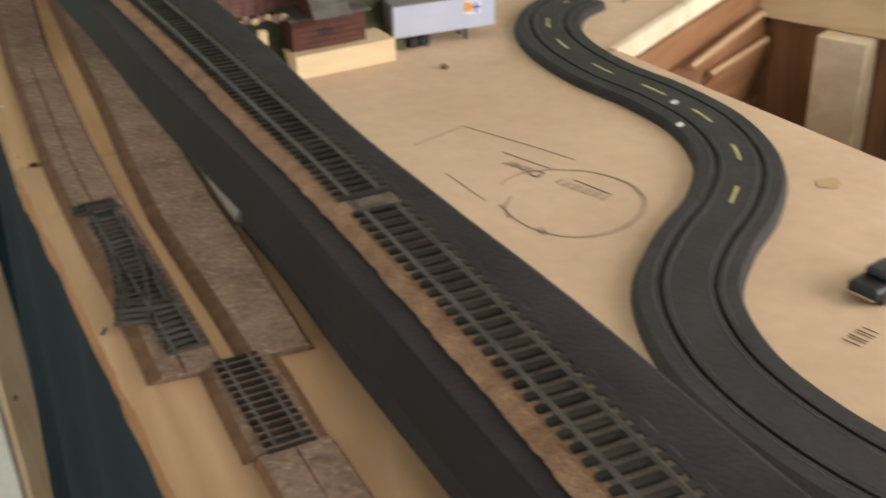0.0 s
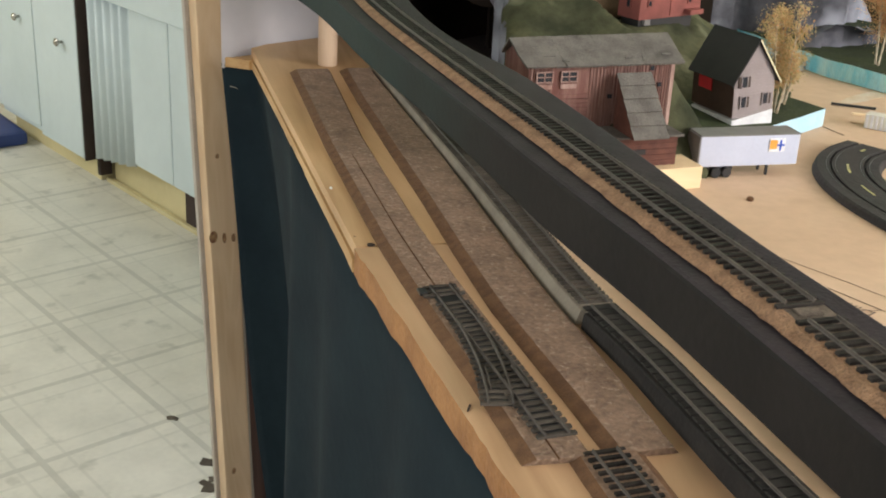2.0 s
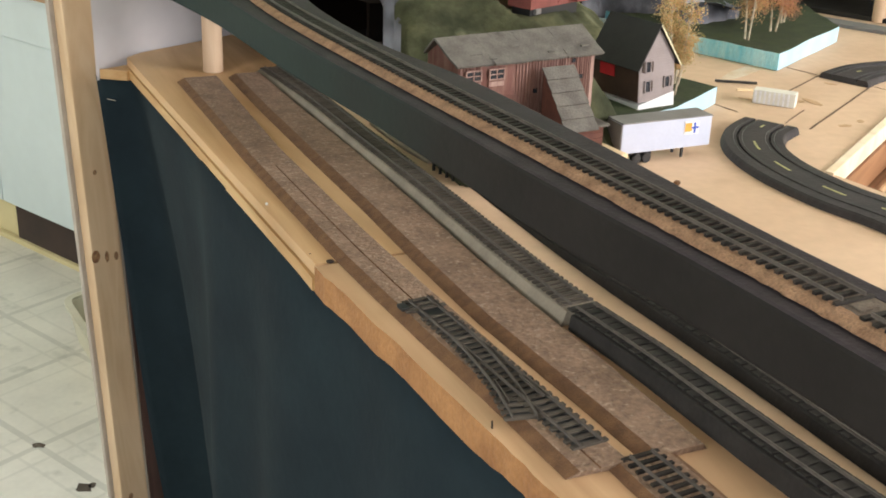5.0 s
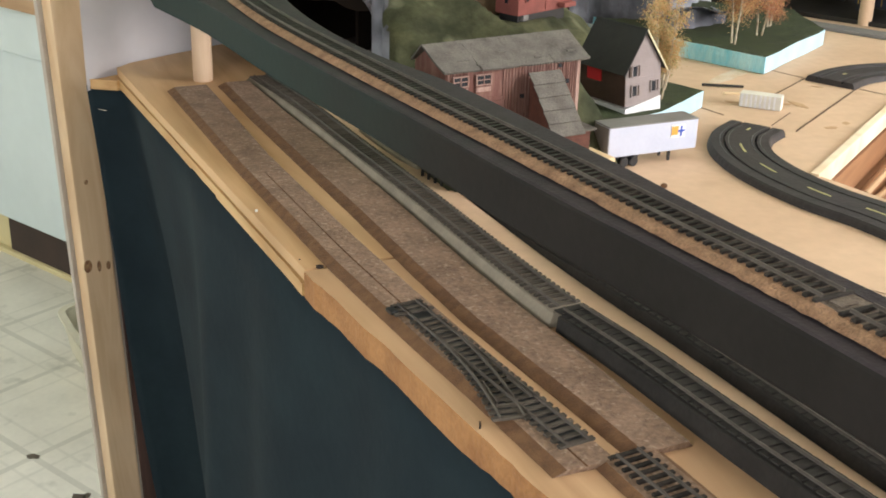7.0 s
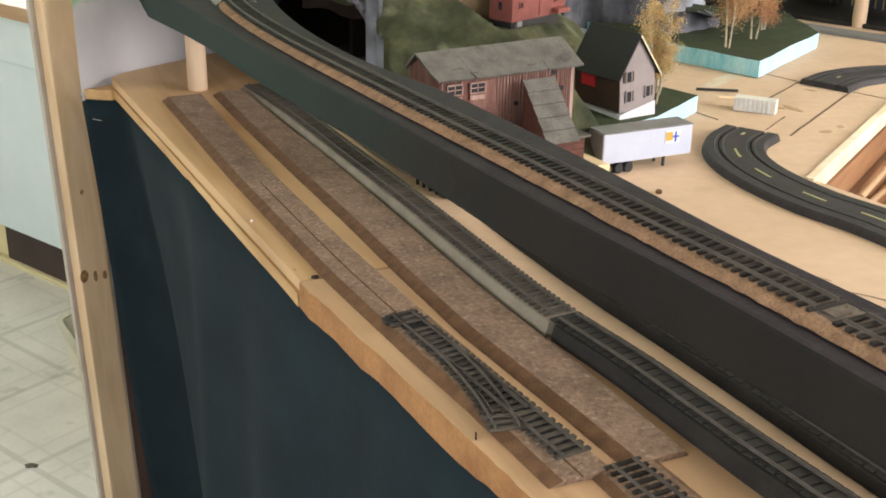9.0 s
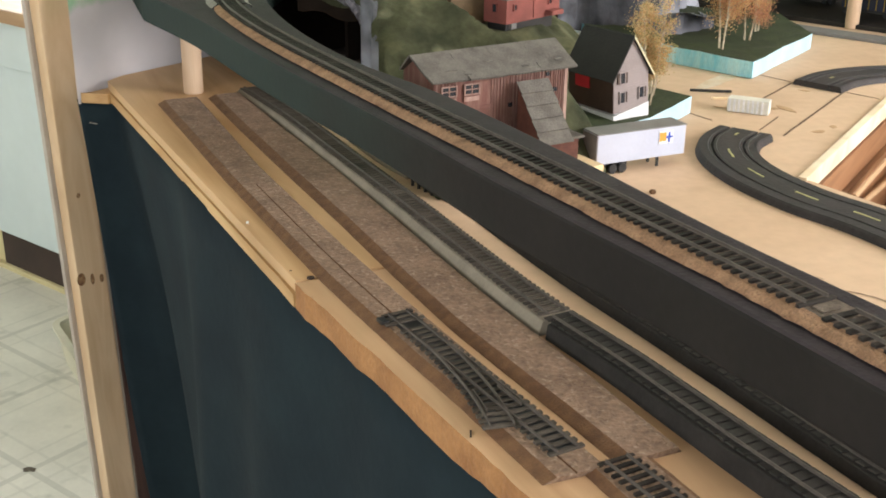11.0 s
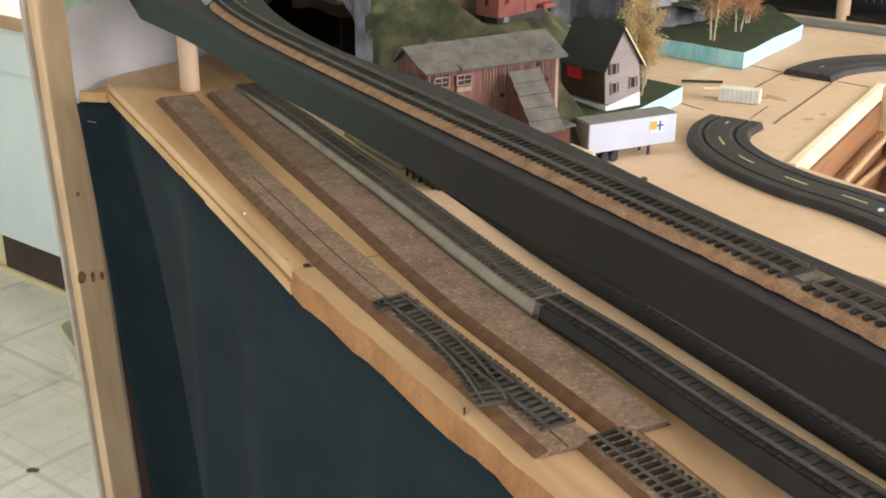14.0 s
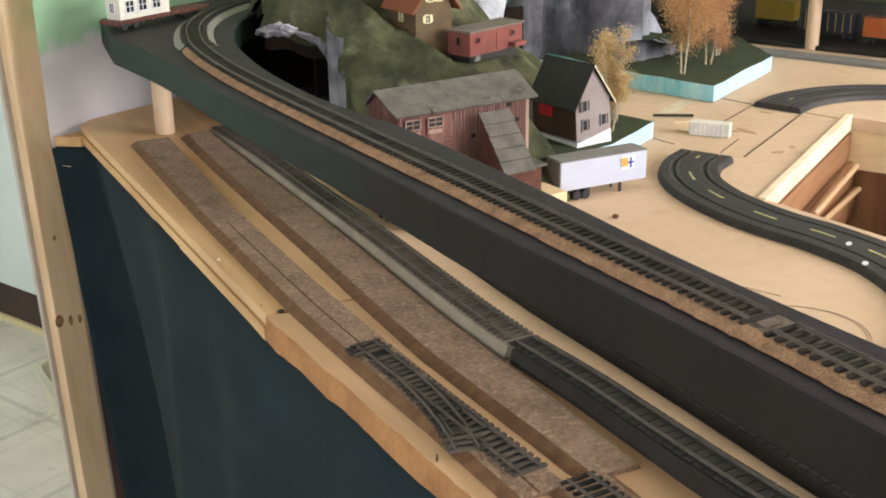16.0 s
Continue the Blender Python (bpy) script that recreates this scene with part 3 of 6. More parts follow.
counter = tagged(part("countertop", box(0.775, 1.60, 1.10, 3.15, 0.803, 0.84, 0.004), wood_material("counter_edge", (0.42, 0.27, 0.14), (0.34, 0.2, 0.1), "Y"), at=ROOM), "brown wood-edged kitchen countertop over the white cabinets", "countertop")
tagged(part("tray", box(0.0, 0.24, 0.0, 0.34, 0.0, 0.05, 0.02), BLUE, at=ROOM @ pose(0.575, 2.84, 0, 0, 0, -3)), "blue plastic tray lying on the kitchen floor", "tray")


def rounded(w, d, r, inset=0.0):
    """The outline of a rectangle with rounded corners."""
    ring = []
    for cx, cy, a0 in ((w - r, d - r, 0), (r, d - r, 90), (r, r, 180), (w - r, r, 270)):
        for k in range(7):
            a = radians(a0 + k * 15)
            ring.append((cx + (r - inset) * math.cos(a), cy + (r - inset) * math.sin(a)))
    return ring


tub = thing("storage_tub", ROOM @ pose(0.455, 0.70, 0, 0, 0, -21), "cream plastic open tub standing on the vinyl floor", "tub")
tub_wall = prism(rounded(0.36, 0.46, 0.05), 0.008, 0.10, holes=[rounded(0.36, 0.46, 0.05, 0.012)])
for v in tub_wall.verts:
    if v.co.z < 0.05:
        v.co.x, v.co.y = 0.18 + (v.co.x - 0.18) * 0.93, 0.23 + (v.co.y - 0.23) * 0.93
part("wall", tub_wall, TUB_CREAM, tub)
part("bottom", prism([(0.18 + (x - 0.18) * 0.92, 0.23 + (y - 0.23) * 0.92) for x, y in rounded(0.36, 0.46, 0.05)], 0.0005, 0.0075), TUB_CREAM, tub)
part("lip", prism(rounded(0.36, 0.46, 0.05, -0.008), 0.1005, 0.106, holes=[rounded(0.36, 0.46, 0.05, 0.010)]), TUB_CREAM, tub)
# torn places in the vinyl
TEAR = material("torn_vinyl", (0.11, 0.09, 0.065), (0.07, 0.055, 0.04), 40, 0.9, 0.3, 0.2)
random.seed(4)
for ex, ey, size in ((0.264, 0.718, 0.016), (0.232, 0.510, 0.022), (0.248, 0.505, 0.012), (0.212, 0.445, 0.018), (0.19, 0.43, 0.026), (-0.35, 1.2, 0.012)):
    ring = [(ex + size * random.uniform(0.35, 1.0) * math.cos(a), ey + size * random.uniform(0.4, 1.1) * math.sin(a)) for a in [k * math.tau / 9 for k in range(9)]]
    tear = part("tear", prism(ring, 0.0005, 0.0015), TEAR, None, "dark torn patch")
    tear.parent = floor

# ---- the table ----


def front_x(y):
    return -0.013 - (0.046 if y > 0 else 0.095) * y


def R(a, b):
    p = ROOM @ Vector((a, b, 0))
    return (p.x, p.y)


table = thing("layout_table", pose(0, 0, 0), "large wooden train table topped with sandy fibreboard", "table")
random.seed(11)
hole = [(0.569, 0.055), (0.640, -0.33), (1.10, -0.10), (0.905, 0.285)]
seam = [(0.160, 0.83), (0.146, 0.45), (0.146, 0.1), (0.158, -0.15), (0.170, -0.40), (0.185, -0.65), (0.21, -1.25)]
wall_line = [R(1.605, -0.006), R(0.33, -0.006)]
top = prism([(x, y) for x, y in seam] + [R(1.605, -2.35)] + wall_line, T - 0.018, T, holes=[hole])
tabletop = part("tabletop", top, BOARD, table, "sandy fibreboard sheet marked in pencil")
far_front = [(front_x(y), y) for y in (0.744, 0.5, 0.3, 0.15, 0.0)]
ply = prism(far_front + [(0.15, 0.0), (0.1455, 0.1), (0.1455, 0.45), (0.1595, 0.83), R(0.328, -0.006), R(0.06, -0.006)], T - 0.011, T)
part("front_board", ply, PLYWOOD, table, "orange plywood strip with a clipped corner")
under = prism([(front_x(y) - 0.002 + random.uniform(-0.0012, 0.0012), y) for y in (0.735, 0.6, 0.45, 0.3, 0.15, 0.04, 0.0)] + [(0.14, 0.0), (0.14, 0.72)], T - 0.024, T - 0.0125)
part("lower_board", under, PINE, table, "lower ply sticking out under the plywood")
tab = prism([R(0.004, -0.006), R(0.115, -0.006), (0.0, 0.735), (-0.052, 0.722), (-0.084, 0.742)], T - 0.026, T - 0.0125)
part("corner_board", tab, PINE, table)
edge_pts = [(front_x(y) - 0.002 + 0.0022 * noise.noise(Vector((y * 22, 0, 0))) + 0.0009 * noise.noise(Vector((y * 90, 3, 0))), y) for y in [-0.004 - 0.012 * k for k in range(104)]]
near = prism(edge_pts + [(0.2095, -1.25), (0.1845, -0.65), (0.1695, -0.40), (0.1575, -0.15), (0.15, -0.004)], T - 0.0235, T)
finish(near)
for f in near.faces:
    f.material_index = 1 if abs(f.normal.z) < 0.5 else 0
for v in near.verts:
    if v.co.z < T - 0.01 and v.co.x < 0.13:
        v.co.z += 0.004 * noise.noise(Vector((0, v.co.y * 14, 0))) + 0.0012 * noise.noise(Vector((0, v.co.y * 60, 2)))
part("front_board", near, (FRONT_WOOD, BOARD_EDGE), table, "fibreboard strip with a ragged brown edge")
for a, b in ((0.10, 0.62), (0.14, -0.10), (0.17, -0.95), (0.52, -0.60), (0.50, 0.55), (1.2, 0.9), (1.1, -0.9)):
    part("leg", box(a - 0.02, a + 0.02, b - 0.045, b + 0.045, 0.0, T - 0.032, 0.002), PINE_UP, table)
for name, xx, yy, r in (("screw_hole", 0.004, -0.002, 0.0034), ("nail_hole", 0.017, 0.215, 0.0016), ("nail_hole", 0.062, -0.395, 0.0016)):
    bm = rod(r, T + 0.0002, T + 0.0012, 14)
    part(name, bm, DARK, table, "dark screw hole")
bm = box(-0.0006, 0.0006, -0.004, 0.004, 0, 0.001)
part("scratch", bm, DARK, table, "dark nick in the wood", at=pose(0.017, -0.281, T + 0.0004, 0, 0, -25))
part("scratch", box(-0.0012, 0.0005, -0.0008, 0.0008, -0.008, 0.0062), DARK, table, "dark nick in the wood", at=pose(-0.0105, 0.022, T - 0.006, 0, 0, 3))

# lining of the access opening
pit = thing("access_opening", pose(0, 0, 0), "framed access opening with pale rim and brown board lining", "opening", kind="structure")
tip, far = Vector((0.569, 0.055, 0)), Vector((0.905, 0.285, 0))
along, across = (far - tip).normalized(), Vector((0.5, -0.866, 0))
turn_a = Matrix.Translation(tip) @ Matrix.Rotation(math.atan2(along.y, along.x), 4, "Z")
len_a = (far - tip).length
part("rim", box(-0.006, len_a + 0.004, -0.002, 0.0075, T - 0.018, T + 0.0035, 0.001), PALE_WOOD, pit, "pale pine rim board", at=turn_a)
turn_b = Matrix.Translation(far) @ Matrix.Rotation(math.atan2(across.y, across.x), 4, "Z")
part("apron", box(-0.065, 0.75, 0.0, 0.016, T - 0.072, T - 0.003, 0.001), PALE_BLOCK, pit, "pale plywood apron board", at=turn_b)
for k in range(7):
    w = 0.040
    part("lining_board", box(0.0, len_a + 0.05, -0.004 - 0.006 * (k % 3), 0.014, T - 0.019 - (k + 1) * w, T - 0.021 - k * w, 0.001), CEDAR_LONG, pit, at=turn_a)
part("lining_board", box(0.0, len_a + 0.05, -0.002, 0.014, 0.0, T - 0.302), CEDAR_LONG, pit, at=turn_a)
for k in range(8):
    w = 0.09
    part("lining_board", box(k * w + 0.001, (k + 1) * w - 0.001, 0.02 + 0.003 * (k % 2), 0.034, 0.0, T - 0.074), CEDAR, pit, at=turn_b)
part("stud", box(0.094, 0.156, -0.030, 0.014, 0.0, T - 0.0735, 0.002), PALE_WOOD, pit, "pale pine stud", at=turn_b)


def dowel_between(a, b, r, label):
    a, b = Vector(a), Vector(b)
    m = Matrix.Translation(a) @ (b - a).to_track_quat("Z", "Y").to_matrix().to_4x4()
    return tagged(part("dowel", rod(r, 0, (b - a).length, 16, 0.001), OLD_DOWEL, at=m, smooth=False), label, "dowel", "dowels in the opening")


dowel_between((0.70, 0.118, T - 0.058), (0.878, 0.236, T - 0.052), 0.0038, "round wooden dowel leaning inside the access opening")
dowel_between((0.755, 0.160, T - 0.088), (0.90, 0.250, T - 0.092), 0.0038, "round wooden dowel leaning inside the access opening")

# curtain round the table
path = [Vector((-0.088, 0.744, 0)), Vector((-0.070, 0.738, 0)), Vector((-0.050, 0.726, 0))] + [Vector((front_x(y) + (0.004 if y > 0.02 else 0.012), y, 0)) for y in (0.70, 0.55, 0.4, 0.25, 0.1, -0.05, -0.2, -0.35, -0.5, -0.7, -0.9, -1.2)]
line = smooth_line(path, 0.008)
bm = bmesh.new()
grid = []
LEVELS = [0.012 + (T - 0.034) * k / 22 for k in range(23)]
for i, (p, ahead, right) in enumerate(frames(line)):
    row = []
    for z in LEVELS:
        hang = 1 - z / T
        wob = 0.020 * (0.12 + hang) * math.sin(i * 0.20 + 1.4 * noise.noise(Vector((i * 0.03, z * 1.5, 0)))) + 0.014 * hang * noise.noise(Vector((i * 0.07, z * 2, 4))) + 0.012 * (0.25 + hang) * math.sin(i * 0.085 + 2.2 * hang - 0.6)
        corner = max(0.0, min(1.0, (p.y - 0.30) / 0.38))
        last = max(0.0, min(1.0, (p.y - 0.70) / 0.03))
        row.append(bm.verts.new((p.x - 0.003 - 0.012 * hang + wob * 0.8 + (0.135 * corner - 0.055 * last) * hang, p.y - 0.05 * hang * corner * (1 - last), z)))
    grid.append(row)
for a, b in zip(grid, grid[1:]):
    for k in range(len(LEVELS) - 1):
        bm.faces.new((a[k], b[k], b[k + 1], a[k + 1]))
curtain = part("skirt_curtain", bm, CURTAIN, smooth=True)
curtain.modifiers.new("thickness", "SOLIDIFY").thickness = 0.0015
tagged(curtain, "dark teal cloth skirt hanging from the table edge", "curtain")
staple = box(-0.006, 0.006, -0.0008, 0.0008, -0.0006, 0.0006)
tagged(part("staple", staple, CHROME, at=pose(-0.073, 0.728, T - 0.052, 0, 8, -28)), "small metal staple holding the cloth skirt", "staple")

tagged(part("push_pin", rod(0.0016, 0, 0.002, 10, 0.0004, top=0.0012), CABIN_WHITE, at=pose(-0.015, 0.146, T + 0.0002)), "tiny white push pin in the plywood edge", "pin")

# ---- track ----


def rail_profile(side):
    c = side * 0.0080
    return [(c - 0.0008, 0.0), (c + 0.0008, 0.0), (c + 0.0003, 0.0006), (c + 0.00045, 0.0014), (c + 0.00045, 0.0021), (c - 0.00045, 0.0021), (c - 0.00045, 0.0014), (c - 0.0003, 0.0006)]


TIE_BM = box(-0.0136, 0.0136, -0.0014, 0.0014, 0.0, 0.0017)
finish(TIE_BM)
TIE_MESH = bpy.data.meshes.new("tie")
TIE_BM.to_mesh(TIE_MESH)
TIE_BM.free()
TIE_MESH.materials.append(TIE)


WIDE_BM = box(-0.0136, 0.0136, -0.0019, 0.0019, 0.0, 0.0017, 0.0004)
finish(WIDE_BM)
WIDE_TIE = bpy.data.meshes.new("tie")
WIDE_BM.to_mesh(WIDE_TIE)
WIDE_BM.free()
WIDE_TIE.materials.append(TIE)


TURNOUT_BM = box(-0.0132, 0.0132, -0.0019, 0.0019, 0.0, 0.0017)
finish(TURNOUT_BM)
TURNOUT_TIE = bpy.data.meshes.new("tie")
TURNOUT_BM.to_mesh(TURNOUT_TIE)
TURNOUT_BM.free()
TURNOUT_TIE.materials.append(TIE_GREY)
BLACK_BM = box(-0.0136, 0.0136, -0.0037, 0.0037, 0.0, 0.0012, 0.0004)
finish(BLACK_BM)
BLACK_TIE = bpy.data.meshes.new("tie")
BLACK_BM.to_mesh(BLACK_TIE)
BLACK_BM.free()
BLACK_TIE.materials.append(TIE_BLACK)
PALE_BM = box(-0.0136, 0.0136, -0.0017, 0.0017, 0.0, 0.0017)
finish(PALE_BM)
PALE_TIE = bpy.data.meshes.new("tie")
PALE_BM.to_mesh(PALE_TIE)
PALE_BM.free()
PALE_TIE.materials.append(TIE_GREY)


def lay_track(points, label, gaps=(), step=0.0072, tie_mesh=TIE_MESH):
    """Track along a line of places: two rails and single ties. gaps: spans of y that have no ties."""
    track = thing("model_track", pose(*points[0]), label, "model track", "model railway tracks")
    track.matrix_world = Matrix()
    fine_line = [p + Vector((0, 0, 0.0017)) for p in smooth_line(points, 0.01)]
    for side in (-1, 1):
        part("rail", sweep(fine_line, rail_profile(side)), RAIL, track, "dull metal rail")
    for p, ahead, right in frames(smooth_line(points, step)):
        if any(a < p.y < b for a, b in gaps):
            continue
        m = Matrix((right, ahead, right.cross(ahead))).transposed().to_4x4()
        m.translation = p
        shared("tie", tie_mesh, track, m)
    return track


def roadbed(name, points, height, base, top, mats, label, category, slot=None, step=0.012):
    """A strip with bevelled shoulders under a track."""
    profile = [(-base / 2, 0.0), (base / 2, 0.0), (top / 2, height), (0.0006, height), (0.0, height - 0.0012), (-0.0006, height), (-top / 2, height)]
    bm = sweep(smooth_line(points, step), profile, slot=slot)
    for v in bm.verts:
        v.co += Vector((1, 0.2, 0)) * (0.0007 * noise.noise(v.co * 45) + 0.0003 * noise.noise(v.co * 170))
    return tagged(part(name, bm, mats), label, category)


# cork strips on the front board


def along_y(points, y):
    """The x of a line at a given y; the points run from far to near."""
    for (xa, ya), (xb, yb) in zip(points, points[1:]):
        if yb <= y <= ya:
            return xa + (xb - xa) * (ya - y) / (ya - yb)
    return points[-1][0]


def cork_strip(left, right, height, bevel, slit, label):
    """A flat cork strip between two edges, cut with slanting shoulders and crumbling ends."""
    ya, yb = left[0][1], left[-1][1]
    bm = bmesh.new()
    rings = []
    steps = int((ya - yb) / 0.006)
    for k in range(steps + 1):
        y = ya + (yb - ya) * k / steps
        crumble = 0.0003 * noise.noise(Vector((y * 70, 1, 0)))
        a, b = along_y(left, y) + crumble, along_y(right, y) - crumble
        m = (a + b) / 2 - 0.001
        cut = 0.0016 if slit and y < 0.24 + 0.01 * noise.noise(Vector((y * 30, 0, 0))) else 0.0001
        prof = [(a, 0), (b, 0), (b - 0.004, height), (m + 0.0007, height), (m, height - cut), (m - 0.0007, height), (a + bevel, height)]
        off = [0.0025 * noise.noise(Vector((c * 160, k * 0.01, 7))) if k in (0, steps) else 0.0 for c, _ in prof]
        rings.append([bm.verts.new((c, y + o, T + 0.0002 + up)) for (c, up), o in zip(prof, off)])
    for r, s in zip(rings, rings[1:]):
        for i in range(7):
            f = bm.faces.new((r[i], r[(i + 1) % 7], s[(i + 1) % 7], s[i]))
            # shoulders and slit take the side cork, darkened as shaded faces
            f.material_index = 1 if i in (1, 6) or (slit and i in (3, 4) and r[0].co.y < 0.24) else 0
    bm.faces.new(rings[0])
    bm.faces.new(rings[-1][::-1])
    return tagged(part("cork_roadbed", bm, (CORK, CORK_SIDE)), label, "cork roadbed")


z = T + 0.0002
cork_strip([(-0.008, 0.60), (-0.006, 0.45), (-0.004, 0.27), (0.000, 0.15), (0.005, 0.0), (0.010, -0.075), (0.017, -0.165), (0.025, -0.247), (0.032, -0.352)],
           [(0.046, 0.60), (0.044, 0.45), (0.042, 0.30), (0.0455, 0.18), (0.0495, 0.05), (0.0565, -0.075), (0.0635, -0.165), (0.0700, -0.247), (0.0780, -0.352)], 0.005, 0.0085, True, "brown cork roadbed strip glued along the table front")
cork_strip([(0.058, 0.605), (0.058, 0.45), (0.061, 0.27), (0.0648, 0.11), (0.0658, -0.03), (0.0685, -0.14), (0.0750, -0.215), (0.0815, -0.287), (0.0860, -0.352)],
           [(0.102, 0.605), (0.106, 0.45), (0.1145, 0.27), (0.1180, 0.09), (0.1190, -0.046), (0.1225, -0.134), (0.1275, -0.214), (0.1300, -0.29), (0.132, -0.352)], 0.005, 0.0095, False, "brown cork roadbed strip beside the grey riser")
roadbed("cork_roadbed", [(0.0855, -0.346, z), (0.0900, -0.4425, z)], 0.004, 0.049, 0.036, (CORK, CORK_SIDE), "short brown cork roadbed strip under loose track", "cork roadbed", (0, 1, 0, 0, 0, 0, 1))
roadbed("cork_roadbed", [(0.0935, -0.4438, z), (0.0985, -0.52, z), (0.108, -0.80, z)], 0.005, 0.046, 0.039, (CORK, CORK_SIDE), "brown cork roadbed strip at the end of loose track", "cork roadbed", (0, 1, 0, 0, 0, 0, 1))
lay_track([(0.0838, -0.350, T + 0.0043), (0.0925, -0.4455, T + 0.0043)], "short dark piece of loose model track on cork")

# the turnout
turnout = thing("track_turnout", Matrix(), "dark plastic model railway turnout on brown cork", "turnout")
zt = T + 0.0053
start, end = Vector((0.0368, -0.104, zt)), Vector((0.0605, -0.331, zt))
straight = smooth_line([start, start.lerp(end, 0.5), end], 0.006)
curve = smooth_line([(x, y, zt) for x, y in ((0.0368, -0.104), (0.0405, -0.140), (0.0438, -0.178), (0.0440, -0.212), (0.0424, -0.243), (0.0388, -0.273), (0.0350, -0.294))], 0.006)
lift = Vector((0, 0, 0.0017))
for side, name in ((-1, "stock_rail"), (1, "inner_rail")):
    part(name, sweep([p + lift for p in straight], rail_profile(side)), RAIL, turnout)
for side, name in ((1, "stock_rail"), (-1, "inner_rail")):
    part(name, sweep([p + lift for p in curve], rail_profile(side)), RAIL, turnout)


def tie_at(p, ahead, right):
    m = Matrix((right, ahead, right.cross(ahead))).transposed().to_4x4()
    m.translation = p
    return m


for route, up in ((straight, 0.0002), (curve, 0.0004)):
    part("web", sweep([p + Vector((0, 0, up)) for p in route], [(-0.0105, 0.0), (0.0105, 0.0), (0.0105, 0.0005), (-0.0105, 0.0005)]), BLACK_PLASTIC, turnout, "black plastic web under the ties")
along_turnout = frames(smooth_line([start, end], 0.0078))
for i, (p, ahead, right) in enumerate(along_turnout):
    if i == 3:
        continue  # the open place beside the point blades
    c = min(curve, key=lambda q: abs(q.y - p.y))
    if p.y > -0.262:
        reach = max(0.0, (p - c).dot(right) * -1)
        part("tie", box(-0.0132, 0.0132 + reach, -0.0019, 0.0019, 0.0, 0.0017), TIE_GREY, turnout, at=tie_at(p, ahead, right))
    else:
        shared("tie", TURNOUT_TIE, turnout, tie_at(p, ahead, right))
for p, ahead, right in frames(smooth_line([curve[-5], curve[-1]], 0.0074)):
    shared("tie", TURNOUT_TIE, turnout, tie_at(p, ahead, right))
part("throw_bar", box(-0.0150, 0.0185, -0.0016, 0.0016, 0.0005, 0.0024, 0.0004), TIE_GREY, turnout, at=tie_at(along_turnout[2][0], along_turnout[2][1], along_turnout[2][2]))
part("switch_pivot", box(0.0135, 0.0200, -0.0050, 0.0050, 0.0002, 0.0030, 0.0010), BLACK_PLASTIC, turnout, at=tie_at(along_turnout[1][0], along_turnout[1][1], along_turnout[1][2]))
for line, side, shift in ((straight, -1, -0.0028), (curve, 1, 0.0028)):
    guard = [p + lift + Vector((shift, 0, 0)) for p in line if -0.275 < p.y < -0.238]
    part("guard_rail", sweep(guard, rail_profile(side)), RAIL, turnout)

# first riser: grey, then black, climbing toward the near end


def riser_z(y):
    return T + (0.0095 + (0.45 - y) * (0.0045 if y < 0.45 else 0.036) if y > -0.1742 else 0.0124 + (-0.1742 - y) * 0.0105)


RISER = [(0.119, 0.625), (0.1265, 0.45), (0.1310, 0.30), (0.1345, 0.20), (0.1375, 0.10), (0.1390, 0.0), (0.1412, -0.10), (0.1455, -0.17), (0.1540, -0.25), (0.1570, -0.30), (0.1600, -0.35), (0.1635, -0.40), (0.1825, -0.62), (0.206, -0.95)]


def solid_strip(points, left, right_side, slope, height):
    """A strip from the table up to a changing height, with slightly sloping sides."""
    bm = bmesh.new()
    rings = []
    for p, ahead, right in frames(smooth_line(points, 0.015)):
        up = height(p.y)
        ring = ((right_side + slope, T + 0.0004), (-left - slope, T + 0.0004), (-left, up - 0.0008), (0.0008 - left, up), (right_side - 0.0008, up), (right_side, up - 0.0008))
        rings.append([bm.verts.new(Vector((p.x, p.y, zz)) + Vector((abs(right.x), -right.y if right.x < 0 else right.y, 0)) * a) for a, zz in ring])
    for a, b in zip(rings, rings[1:]):
        for i in range(6):
            bm.faces.new((a[i], a[(i + 1) % 6], b[(i + 1) % 6], b[i]))
    bm.faces.new(rings[0])
    bm.faces.new(rings[-1][::-1])
    return bm


def flat(points):
    return [(x, y, T) for x, y in points]


far_run = RISER[:7] + [(0.1452, -0.1735)]
near_run = [(0.1460, -0.1750)] + RISER[8:]
tagged(part("incline_riser", solid_strip(flat(far_run), 0.0160, 0.0150, 0.0035, riser_z), GREY_FOAM), "grey foam incline riser carrying track beside the cork", "riser")
tagged(part("incline_riser", solid_strip(flat(near_run), 0.0165, 0.0160, 0.0015, riser_z), BLACK_FOAM), "black foam incline riser carrying track beside the cork", "riser")
lay_track([(x, y, riser_z(y) + 0.0002) for x, y in RISER[:7]] + [(0.1448, -0.166, riser_z(-0.166) + 0.0002)], "dark model track with worn grey ties on the grey riser", step=0.0072, tie_mesh=PALE_TIE)
lay_track([(0.1455, -0.169, riser_z(-0.169) + 0.0002)] + [(x + 0.0004, y, riser_z(y) + 0.0002) for x, y in RISER[8:]], "black model track climbing on the black foam riser", step=0.0094, tie_mesh=BLACK_TIE)

# second riser, under the deck
RISER2 = [(0.2030, 0.20), (0.2040, 0.06), (0.2050, -0.03), (0.2075, -0.10), (0.2105, -0.15), (0.2146, -0.20), (0.2176, -0.25), (0.2206, -0.30), (0.2229, -0.35), (0.2252, -0.40), (0.238, -0.62), (0.258, -0.95)]


def riser2_z(y):
    return T + max(0.0012, min(0.0100, 0.0012 + (0.05 - y) * 0.050))


